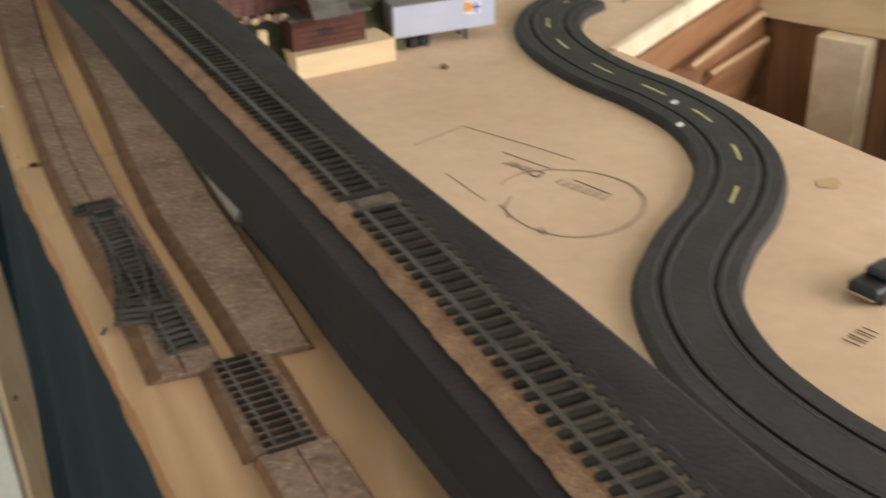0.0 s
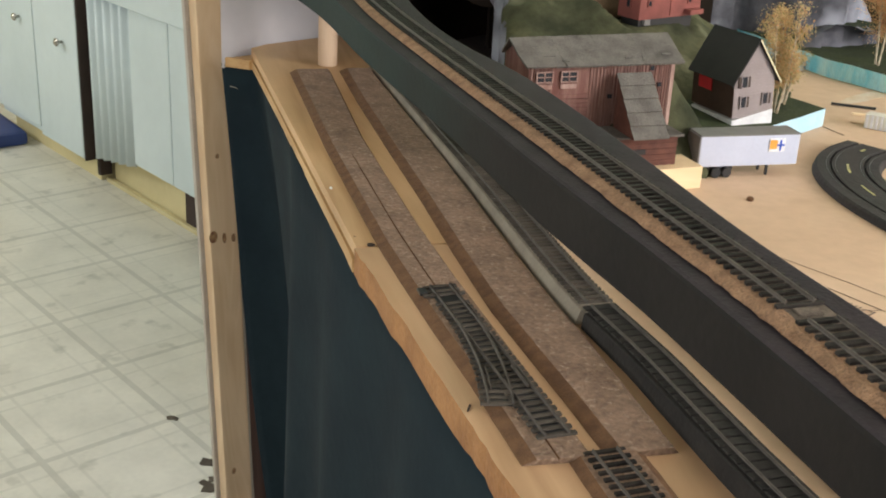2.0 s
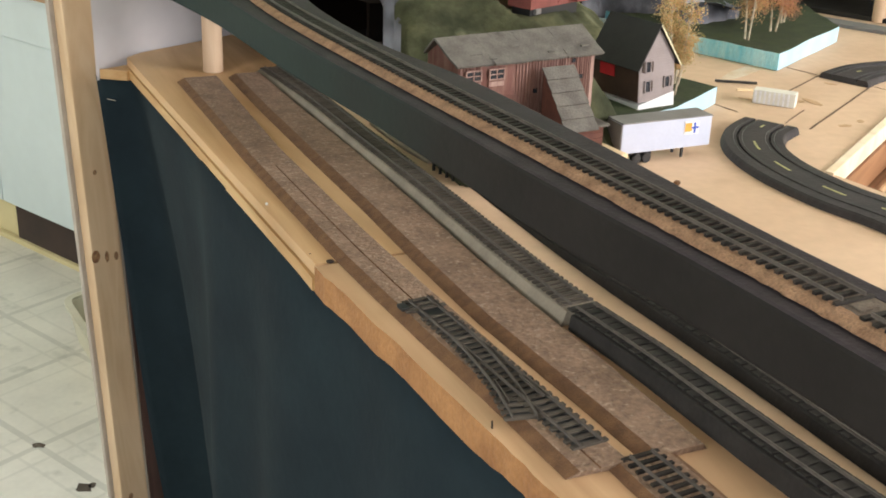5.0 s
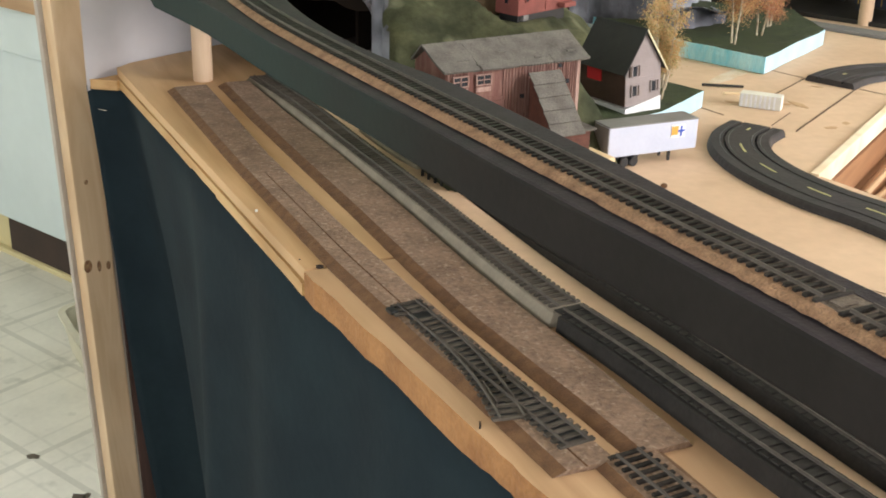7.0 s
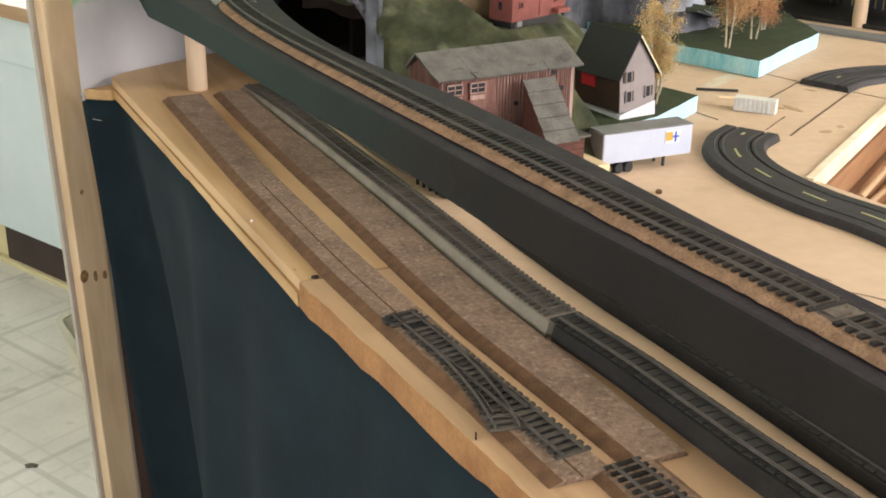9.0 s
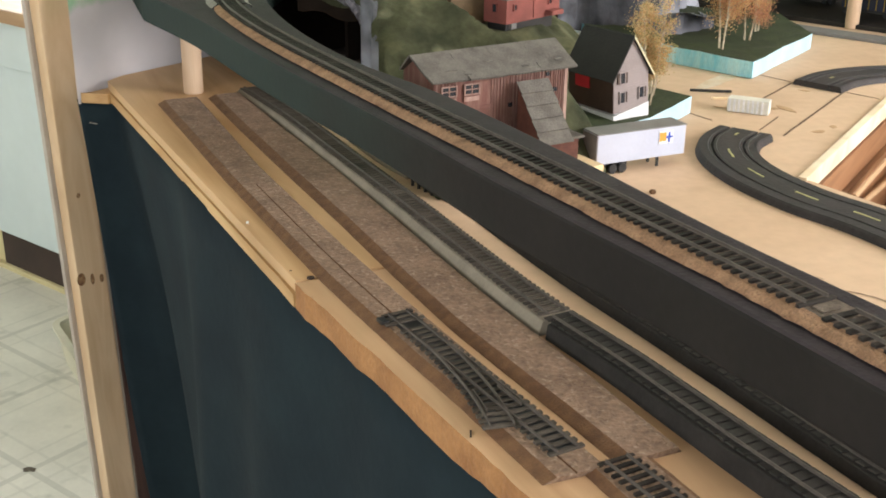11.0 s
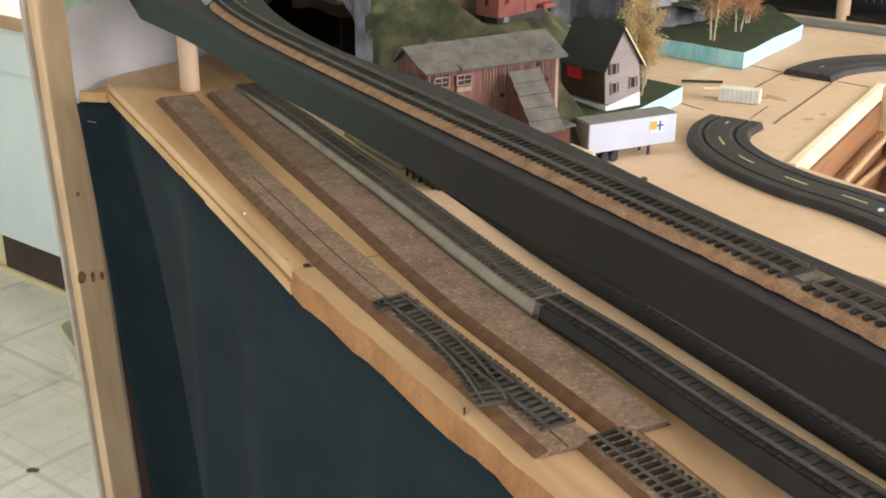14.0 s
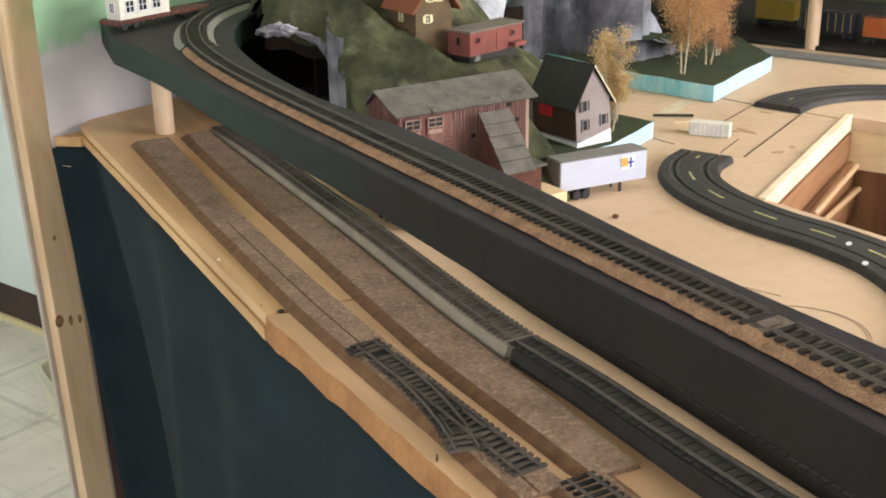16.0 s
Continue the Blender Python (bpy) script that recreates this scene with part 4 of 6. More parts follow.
tagged(part("incline_riser", solid_strip(flat(RISER2), 0.0155, 0.0155, 0.0015, riser2_z), BLACK_FOAM), "low black foam riser under the raised deck", "riser")
lay_track([(x, y, riser2_z(y) + 0.0002) for x, y in RISER2[1:]], "dark model track in the shade under the deck", step=0.0094, tie_mesh=BLACK_TIE)
strip = solid_strip(flat([(0.166, 0.36), (0.169, 0.27), (0.1775, 0.205)]), 0.0035, 0.0035, 0.0, lambda y: T + 0.004)
tagged(part("pale_strip", strip, GREY_FOAM), "narrow pale strip lying beside the riser under the deck", "strip")

# ---- the raised deck ----
OUTER = [(0.156, -1.10), (0.140, -0.90), (0.125, -0.70), (0.117, -0.60), (0.1095, -0.50), (0.104, -0.43), (0.0965, -0.35), (0.087, -0.28), (0.075, -0.18), (0.065, -0.07), (0.052, 0.05), (0.030, 0.25), (0.014, 0.46), (-0.014, 0.642)]
INNER = [(0.230, -1.10), (0.213, -0.80), (0.200, -0.65), (0.192, -0.555), (0.180, -0.46), (0.166, -0.33), (0.158, -0.17), (0.140, 0.04), (0.114, 0.17), (0.104, 0.29), (0.107, 0.42), (0.125, 0.55), (0.165, 0.66), (0.225, 0.745), (0.31, 0.81), (0.42, 0.865)]
outer = [(p.x, p.y) for p in smooth_line([(x, y, 0) for x, y in OUTER], 0.03)]
inner = [(p.x, p.y) for p in smooth_line([(x, y, 0) for x, y in INNER], 0.03)]
THICK = 0.033
outline = outer + [R(0.085, -0.010), R(0.60, -0.010)] + inner[::-1]
deck = prism(outline, DECK - THICK, DECK)
for v in deck.verts:
    if v.co.z < DECK - 0.01:
        v.co.z -= 0.0068 - 0.0038 * min(1.0, max(0.0, (v.co.y + 0.22) / 0.25))
finish(deck)
# upward faces take the lighter grey, all others the fascia colour
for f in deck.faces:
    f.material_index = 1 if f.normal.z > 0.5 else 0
raised = thing("raised_deck", Matrix(), "black painted plank deck raised above the table on round posts", "track deck")
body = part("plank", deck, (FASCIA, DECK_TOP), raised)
soften = body.modifiers.new("worn_edges", "BEVEL")
soften.width, soften.segments, soften.limit_method, soften.angle_limit = 0.003, 2, "ANGLE", radians(50)
for a, b in ((0.047, 0.640), (0.21, -0.86), (0.20, 0.80)):
    part("post", rod(0.0128, T + 0.0005, DECK - THICK + 0.001, 28, 0.001), DOWEL, raised, "round pale wooden post", at=pose(a, b, 0), smooth=False)

TRACK = [(0.178, -1.05), (0.160, -0.80), (0.153, -0.66), (0.1475, -0.56), (0.1405, -0.46), (0.1345, -0.39), (0.125, -0.30), (0.111, -0.16), (0.091, 0.02), (0.066, 0.28), (0.062, 0.44), (0.073, 0.54), (0.098, 0.635), (0.145, 0.725), (0.205, 0.790), (0.29, 0.845), (0.40, 0.895)]
split = 11
cork_line = [(x, y, DECK + 0.0002) for x, y in TRACK[:split]] + [(0.0675, 0.49, DECK + 0.0002)]
profile = [(-0.0200, 0.0), (0.0222, 0.0), (0.0184, 0.005), (0.0148, 0.0050), (0.0144, 0.0046), (-0.0104, 0.0050), (-0.0155, 0.005), (-0.0190, 0.0038), (-0.0222, 0.0013)]
bm = sweep(smooth_line(cork_line, 0.004), profile, slot=(0, 0, 0, 0, 2, 1, 1, 1, 0))
for v in bm.verts:
    near = min(1.0, max(0.35, (0.05 - v.co.y) / 0.4))
    v.co += Vector((1, 0.2, 0.25)) * (0.0005 * noise.noise(v.co * 45) + 0.0009 * noise.noise(v.co * 170)) * near
tagged(part("cork_roadbed", bm, (DECK_TOP, CORK_TAN, BED_BROWN)), "tan cork roadbed painted dark on the deck top", "cork roadbed")
grey_line = [(0.068, 0.494, DECK + 0.0002)] + [(x, y, DECK + 0.0002) for x, y in TRACK[split:]]
roadbed("track_roadbed", grey_line, 0.005, 0.050, 0.034, (DECK_TOP, BED_GREY), "grey plastic roadbed on the curved end of the deck", "roadbed", (0, 1, 0, 0, 0, 0, 1))
lay_track([(0.1388, -0.442, DECK + 0.0054)] + [(x, y, DECK + 0.0054) for x, y in TRACK[5:]], "dark model track with dull rails along the raised deck")
lay_track([(x, y, DECK + 0.0054) for x, y in TRACK[:4]] + [(0.1402, -0.457, DECK + 0.0054)], "dark model track with wide-set ties on the near deck", step=0.0082, tie_mesh=WIDE_TIE)

tagged(part("cork_patch", box(-0.0062, 0.0062, -0.0042, 0.0042, 0.0, 0.0010, 0.0003), BED_BROWN, at=pose(0.1395, -0.4495, DECK + 0.0053, 0, 0, 5)), "bare tan cork patch between two track ends", "cork roadbed")

# ---- slot-car road ----


def slot_road(points, label, dashes):
    """Two-lane toy road: raised plastic with two grooves and a skirt, and painted dashes along its middle."""
    road = thing("slot_road", Matrix(), label, "toy road", "toy road pieces")
    half, up = 0.0338, 0.0080
    prof = [(-half - 0.002, 0.0), (half + 0.002, 0.0), (half, up - 0.002), (half - 0.002, up)]
    for c in (0.0175, -0.0175):
        prof += [(c + 0.0052, up), (c + 0.0048, up + 0.0004), (c + 0.0042, up), (c + 0.0014, up), (c + 0.0010, up - 0.004), (c - 0.0010, up - 0.004), (c - 0.0014, up), (c - 0.0042, up), (c - 0.0048, up + 0.0004), (c - 0.0052, up)]
    prof += [(-half + 0.002, up), (-half, up - 0.002)]
    line = [p + Vector((0, 0, T + 0.0004)) for p in smooth_line([(x, y, 0) for x, y in points], 0.010)]
    slots = [1 if max(a[1], b[1]) > up + 0.0002 else 0 for a, b in zip(prof, prof[1:] + prof[:1])]
    part("roadway", sweep(line, prof, slot=slots), (ROAD, SLOT_METAL), road)
    fr = frames(line)
    for d, length in dashes:
        i = int(d / 0.010)
        seg = line[i : i + max(2, int(length / 0.010))]
        if len(seg) > 1:
            part("dash", sweep([p + Vector((0, 0, up)) for p in seg], [(-0.0013, 0.0002), (0.0013, 0.0002), (0.0013, 0.0005), (-0.0013, 0.0005)]), YELLOW, road, "yellow painted dash")
    return road, fr


ROADLINE = [(0.607, 0.212), (0.564, 0.184), (0.531, 0.136), (0.515, 0.070), (0.517, -0.009), (0.533, -0.080), (0.537, -0.157), (0.515, -0.232), (0.468, -0.292), (0.413, -0.338), (0.368, -0.390), (0.344, -0.460), (0.344, -0.53), (0.362, -0.60), (0.395, -0.66), (0.46, -0.70), (0.56, -0.72)]
road, fr = slot_road(ROADLINE, "black plastic slot-car road winding over the sandy board", ((0.024, 0.025), (0.090, 0.04), (0.167, 0.04), (0.243, 0.04), (0.314, 0.04), (0.389, 0.04), (0.467, 0.04), (0.544, 0.04)))
for d, side in ((0.369, 0.0050), (0.419, 0.0285)):
    p, ahead, right = fr[int(d / 0.010)]
    bm = rod(0.0040, 0, 0.0008, 12)
    m = Matrix.Translation(p + right * side + Vector((0, 0, 0.0086))) @ Matrix.Rotation(0.6, 4, "Z") @ Matrix.Diagonal((1.2, 0.7, 1, 1))
    part("paint_fleck", bm, WHITE_PAINT, road, "white paint fleck", at=m)
slot_road([(0.842, 0.362), (0.895, 0.384), (0.96, 0.389), (1.03, 0.370), (1.10, 0.315)], "short black plastic slot-car road piece lying loose", ((0.045, 0.012),))

# pencil and ink marks on the board
marks = thing("table_marks", pose(0, 0, T), "pencil outlines and ink strokes drawn on the sandy board", "drawing")
marks.matrix_world = Matrix()


def stroke(points, width=0.0009, mat=PENCIL):
    line = [Vector((x, y, T + 0.0003)) for x, y in points]
    part("stroke", sweep(line, [(-width / 2, 0), (width / 2, 0), (width / 2, 0.0003), (-width / 2, 0.0003)]), mat, marks)


circle = [(0.364 + 0.053 * math.cos(a) + 0.004 * math.cos(2 * a), -0.231 + 0.058 * math.sin(a)) for a in [2.9 + k * 0.14 for k in range(41)]]
stroke(circle)
stroke([(x * 1.0 + 0.002, y - 0.002) for x, y in circle[6:34]], 0.0007)
stroke([(0.296, -0.087), (0.350, -0.065), (0.386, -0.130), (0.404, -0.166)])
stroke([(0.300, -0.150), (0.308, -0.205)])


def bars(a, b, count, high):
    """Unreadable lettering as plain bars along a line."""
    a, b = Vector(a), Vector(b)
    side = Vector((-(b - a).y, (b - a).x)).normalized() * high
    for k in range(count):
        p = a.lerp(b, k / count)
        q = a.lerp(b, (k + 0.62) / count)
        stroke([p, p + side], 0.0008, INK)
        stroke([q, q + side * 0.9], 0.0008, INK)


bars((0.397, -0.236), (0.377, -0.193), 5, 0.010)
stroke([(0.358, -0.13), (0.379, -0.175)], 0.0009, INK)
stroke([(0.386, -0.2), (0.399, -0.234)], 0.0009, INK)
stroke([(0.329, -0.207), (0.317, -0.221), (0.312, -0.24)], 0.0009, INK)
bars((0.322, -0.264), (0.322, -0.274), 2, 0.006)
bars((0.433, -0.478), (0.455, -0.470), 3, 0.012)
words = bpy.data.curves.new("lettering", "FONT")
words.body, words.size, words.extrude = "Diner", 0.0165, 0.0001
words.materials.append(INK)
lettering = new("lettering", words)
lettering.parent = marks
lettering.matrix_basis = pose(0.372, -0.181, T + 0.0006, 0, 0, 117.0)
lettering["label"] = "handwritten word in dark ink"


def wavy(a, b, width, mat):
    """A hand-drawn line between two places."""
    (xa, ya), (xb, yb) = a, b
    stroke([(xa + (xb - xa) * k / 8 + 0.001 * noise.noise(Vector((k, xa * 9, 0))), ya + (yb - ya) * k / 8 + 0.001 * noise.noise(Vector((k, 5, ya * 9)))) for k in range(9)], width, mat)


SEAM = material("board_seam", (0.10, 0.065, 0.04), (0.16, 0.10, 0.06), 60, 0.9, 0.0)
for a, b, width in (((0.652, 0.196), (0.871, 0.338), 0.0026), ((0.867, 0.333), (0.885, 0.288), 0.0022), ((0.741, 0.347), (0.837, 0.405), 0.0022), ((0.818, 0.458), (0.834, 0.407), 0.0016), ((0.604, 0.321), (0.612, 0.283), 0.0018), ((0.639, 0.225), (0.699, 0.265), 0.0014)):
    wavy(a, b, width, SEAM)
STAIN = material("brown_stain", (0.40, 0.25, 0.13), (0.50, 0.34, 0.19), 50, 0.85, 0.1, 0.2)
PALE_STAIN = material("pale_stain", (0.62, 0.55, 0.44), (0.56, 0.43, 0.28), 40, 0.8, 0.1, 0.2)
random.seed(17)


def blot(cx, cy, rx, ry, turn_z, mat):
    ring = [(rx * math.cos(a) * (1 + 0.45 * noise.noise(Vector((math.cos(a) * 1.5, math.sin(a) * 1.5, cx * 40)))), ry * math.sin(a) * (1 + 0.45 * noise.noise(Vector((math.cos(a) * 1.5, math.sin(a) * 1.5, cy * 40))))) for a in [k * math.tau / 22 for k in range(22)]]
    part("stain", prism(ring, 0.0002, 0.0005), mat, marks, "brown stain", at=pose(cx, cy, T, 0, 0, turn_z))


for cx, cy, rx, ry in ((0.734, 0.294, 0.016, 0.006), (0.720, 0.300, 0.006, 0.004), (0.703, 0.195, 0.009, 0.005), (0.735, 0.205, 0.006, 0.004), (0.660, 0.330, 0.012, 0.003), (0.95, 0.44, 0.010, 0.005), (0.82, 0.36, 0.008, 0.003)):
    blot(cx, cy, rx, ry, random.uniform(0, 180), STAIN)
blot(0.742, 0.450, 0.058, 0.013, 30, PALE_STAIN)
tagged(part("thin_stick", box(0, 0.036, -0.0018, 0.0018, 0.0004, 0.003, 0.0005), PALE_BLOCK, at=pose(0.673, 0.369, T, 0, 0, -27)), "thin pale wood stick lying on the board", "stick")
peg = tagged(part("peg", rod(0.0036, 0, 0.004, 10, 0.001), CORK_SIDE, at=pose(0.390, 0.077, T)), "small brown peg stuck in the sandy board", "peg")
stain = prism([(0.561 + 0.010 * math.cos(a) * (1 + 0.4 * noise.noise(Vector((a, 0, 0)))), -0.284 + 0.009 * math.sin(a) * (1 + 0.4 * noise.noise(Vector((a, 3, 0))))) for a in [k * math.tau / 16 for k in range(16)]], T + 0.0003, T + 0.0008)
part("stain", stain, STAIN, marks, "brown stain")

# ---- foam scenery boards ----


def foam_board(name, outline, high, label, rough):
    b = thing(name, Matrix(), label, "scenery board")
    bm = prism(outline, T + 0.0005, T + high)
    bmesh.ops.subdivide_edges(bm, edges=[e for e in bm.edges if e.calc_length() > 0.03], cuts=5, use_grid_fill=True)
    roughen(bm, rough, 60, 3)
    for v in bm.verts:
        v.co.z = max(v.co.z, T + 0.0005)
    finish(bm)
    # sides turned right get the pale tone of a lit face, others cyan
    for f in bm.faces:
        f.material_index = 0 if f.normal.z > 0.5 else (1 if f.normal.x < 0.1 else 2)
    part("slab", bm, (GRASS, FOAM_CYAN, FOAM_WHITE), b)
    return b


foam_board("grass_board", [(0.790, 0.438), (1.005, 0.570), (1.06, 0.72), (0.93, 0.86), (0.69, 0.80), (0.742, 0.56)], 0.025, "dark green grass board of cut cyan foam", 0.0022)
foam_board("grass_board", [(0.606, 0.321), (0.500, 0.254), (0.415, 0.232), (0.395, 0.40), (0.52, 0.45), (0.572, 0.418)], 0.022, "small green grass board of foam with pale lit sides under the house", 0.0007)

# ---- hill ----


SEATS = ((0.411, 0.459, 23.5, 0.110, 0.038, 0.0900), (0.354, 0.502, 9.0, 0.056, 0.062, 0.131))  # levelled places under the caboose and the chalet


def hill_height(x, y):
    h = 0.240 * math.exp(-(((x - 0.37) / (0.20 if x < 0.37 else 0.185)) ** 2 + ((y - 0.68) / 0.210) ** 2))
    h += 0.055 * math.exp(-(((x - 0.22) / 0.075) ** 2 + ((y - 0.66) / 0.09) ** 2))
    h += 0.026 * math.exp(-(((x - 0.45) / 0.08) ** 2 + ((y - 0.47) / 0.05) ** 2))
    h += 0.016 * math.exp(-(((x - 0.38) / 0.04) ** 2 + ((y - 0.505) / 0.03) ** 2))
    u, v = (x - 0.255) / 0.125, (y - 0.235) / 0.115
    plateau = max(0.0, 1 - max(0.0, math.hypot(u, v) - 0.72) / 0.35)
    h = max(h, 0.053 * min(1.0, plateau))
    h = max(h, 0.100 * math.exp(-(((x - 0.337) / 0.052) ** 2 + ((y - 0.205) / 0.042) ** 2)))
    h += 0.020 * noise.noise(Vector((x * 16, y * 16, 0))) * min(1.0, h / 0.05)
    h += 0.005 * noise.noise(Vector((x * 48, y * 48, 1))) * min(1.0, h / 0.03)
    for cx, cy, turned, long, deep, top in SEATS:
        a = radians(turned)
        u, v = (x - cx) * math.cos(a) + (y - cy) * math.sin(a), (y - cy) * math.cos(a) - (x - cx) * math.sin(a)
        out = max(-u, u - long, -v, v - deep, 0.0)
        h = min(h, top + max(0.0, out - 0.014) * 1.6)
    return h


def hill_edge(y):
    """Where the hill's open side stands, toward the tunnel."""
    if y < 0.34:
        return 0.178
    if y < 0.585:
        return 0.235 + 0.10 * (y - 0.34) + 0.004 * math.sin(y * 120)
    return max(0.176 + min(0.024, max(0.0, (y - 0.62) * 0.8)), 0.262 - 1.9 * (y - 0.585)) + 0.003 * math.sin(y * 150)


bm = bmesh.new()
NX, NY = 110, 130
rows = []
for j in range(NY + 1):
    y = 0.115 + (0.90 - 0.115) * j / NY
    left = hill_edge(y)
    row = []
    for i in range(NX + 1):
        x = left + (0.66 - left) * i / NX
        row.append(bm.verts.new((x, y, T + hill_height(x, y))))
    rows.append(row)
for a, b in zip(rows, rows[1:]):
    for i in range(NX):
        quad = (a[i], a[i + 1], b[i + 1], b[i])
        if max(v.co.z for v in quad) > T + 0.011:
            bm.faces.new(quad)
bmesh.ops.delete(bm, geom=[v for v in bm.verts if not v.link_faces], context="VERTS")
rim_edges = [e for e in bm.edges if e.is_boundary]
down = bmesh.ops.extrude_edge_only(bm, edges=rim_edges)
for g in down["geom"]:
    if isinstance(g, bmesh.types.BMVert):
        open_side = g.co.y > 0.585 and g.co.x < 0.30
        g.co.z = g.co.z - (0.046 if g.co.y < 0.603 else max(0.012, 0.046 - (g.co.y - 0.603) * 1.4)) if open_side else T + 0.0004
finish(bm)
for f in bm.faces:
    c = f.calc_center_median()
    near_edge = c.x < hill_edge(c.y) + 0.004 + 0.008 * noise.noise(c * 40) and 0.50 + 0.03 * noise.noise(c * 30) < c.y < 0.574
    f.material_index = 1 if near_edge else 0
hill = thing("hill", Matrix(), "mossy green plaster hill with a rocky tunnel mouth", "hill")
# a black copy under the shell puts the tunnel's shade into colour
inner_shell = bm.copy()
part("shell", bm, (HILL, ROCK), hill, smooth=True)
inner_shell.normal_update()
doomed = []
for v in inner_shell.verts:
    if v.co.z < T + 0.02 or v.co.y < 0.45:
        doomed.append(v)
    else:
        v.co.z -= 0.018
        v.co.x += 0.006
bmesh.ops.delete(inner_shell, geom=doomed, context="VERTS")
part("lining", inner_shell, SHADE_BLACK, hill, "black inner shell for the tunnel's shade")

# crumpled rock lip over the tunnel mouth
for lip_points, size, seed in (([(0.170, 0.60, T + 0.131), (0.195, 0.597, T + 0.132), (0.225, 0.594, T + 0.128)], 0.0125, 2), ([(0.218, 0.594, T + 0.128), (0.245, 0.588, T + 0.116), (0.265, 0.584, T + 0.092), (0.276, 0.580, T + 0.06), (0.286, 0.576, T + 0.012)], 0.0085, 6)):
    bm = bmesh.new()
    rings = []
    line = smooth_line(lip_points, 0.004)
    for i, p in enumerate(line):
        taper = 0.35 + 0.65 * math.sin(math.pi * (i + 0.5) / len(line))
        ring = []
        for k in range(12):
            a = k * math.tau / 12
            r = size * taper * (1 + 0.75 * noise.noise(Vector((i * 0.5, k * 0.9, seed))))
            ring.append(bm.verts.new(p + Vector((r * math.cos(a) * 0.7, r * math.cos(a + 0.7), 0.8 * r * math.sin(a)))))
        rings.append(ring)
    for a, b in zip(rings, rings[1:]):
        for k in range(12):
            bm.faces.new((a[k], a[(k + 1) % 12], b[(k + 1) % 12], b[k]))
    bm.faces.new(rings[0])
    bm.faces.new(rings[-1])
    tagged(part("rock_lip", bm, ROCK_PALE), "crumpled silvery rock lip over the tunnel mouth", "rock", "rocks round the tunnel mouth")

# dark ground sheet and added black panels that give the tunnel its shade
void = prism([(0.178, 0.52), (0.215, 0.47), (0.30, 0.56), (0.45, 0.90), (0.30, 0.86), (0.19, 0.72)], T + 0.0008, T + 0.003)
tagged(part("tunnel_floor", void, DARK), "dark brown sheet for the shaded ground inside the tunnel", "tunnel floor")
shade_path = [(x - 0.004, y + 0.006, T + 0.001) for x, y in INNER[-4:]] + [(0.47, 0.885, T + 0.001)]
bm = sweep(smooth_line(shade_path, 0.012), [(-0.002, 0.0), (0.002, 0.0), (0.002, DECK - THICK - T - 0.003), (-0.002, DECK - THICK - T - 0.003)])
tagged(part("tunnel_shade", bm, SHADE_BLACK), "black panel standing in for the shade under the curved deck", "lining")
tagged(part("tunnel_shade", box(-0.16, 0.12, -0.003, 0.003, 0.001, 0.12), SHADE_BLACK, at=pose(0.44, 0.79, T, 0, 0, 22)), "black panel standing in for the shade inside the hill", "lining")

# grey cliffs and water behind


def cliff(name, points, high, mat, label, seed, depth=0.05):
    line = smooth_line([(x, y, 0) for x, y in points], 0.008)
    bm = bmesh.new()
    cols = []
    for i, (p, ahead, right) in enumerate(frames(line)):
        col = []
        edge = math.sin(math.pi * i / (len(line) - 1)) ** 0.8
        for k in range(19):
            f = k / 18
            up = high * edge * math.sin(min(1.0, f * 1.35) * math.pi / 2) * (1 + 0.3 * noise.noise(Vector((i * 0.06, 0, seed))))
            back = depth * (f**1.5) * 2
            w = 0.034 * noise.noise(Vector((i * 0.10, k * 0.30, seed))) + 0.016 * noise.noise(Vector((i * 0.4, k * 0.42, seed + 3)))
            q = p - right * (back - depth + w) + Vector((0, 0, T + 0.001 + up))
            q += 0.022 * noise.noise_vector(q * 16 + Vector((seed, 0, 0))) * edge + 0.008 * noise.noise_vector(q * 45)
            q.z = max(q.z, T + 0.001)
            col.append(bm.verts.new(q))
        cols.append(col)
    for a, b in zip(cols, cols[1:]):
        for k in range(18):
            bm.faces.new((a[k], b[k], b[k + 1], a[k + 1]))
    edges = [e for e in bm.edges if e.is_boundary]
    low = bmesh.ops.extrude_edge_only(bm, edges=edges)
    for g in low["geom"]:
        if isinstance(g, bmesh.types.BMVert):
            g.co.z = T + 0.0004
    return tagged(part(name, bm, mat, smooth=True), label, "rock")


cliff("rock_cliff", [(0.60, 0.86), (0.70, 0.80), (0.76, 0.77), (0.84, 0.82), (0.94, 0.90)][::-1], 0.19, ROCK, "dark grey plaster cliff behind the grass board", 5.0, 0.06)
cliff("rock_cliff", [(0.74, 0.68), (0.80, 0.66), (0.87, 0.70), (0.91, 0.76)][::-1], 0.055, ROCK, "low grey rocks at the back of the grass board", 9.0, 0.03)
stream = prism([(0.655, 0.80), (0.70, 0.72), (0.735, 0.60), (0.70, 0.58), (0.64, 0.70), (0.62, 0.80)], T + 0.0005, T + 0.018)
tagged(part("stream_bed", roughen(stream, 0.002, 50), STREAM), "pale grey-green stream bed running to the foam edge", "stream")
bm = bmesh.new()
bmesh.ops.create_grid(bm, x_segments=30, y_segments=30, size=0.5, matrix=Matrix.Diagonal((0.105, 0.125, 1, 1)))
for v in bm.verts:
    v.co.z = -0.05 * (0.5 - v.co.y / 0.125) + 0.014 * noise.noise(v.co * 26) + 0.004 * noise.noise(v.co * 80)
tissue = part("tissue_rock", bm, TISSUE, at=pose(0.470, 0.585, T + 0.128, 38, 8, -25), smooth=True)
tissue.modifiers.new("thickness", "SOLIDIFY").thickness = 0.004
tagged(tissue, "crumpled pale tissue shell drying on the hill", "rock")

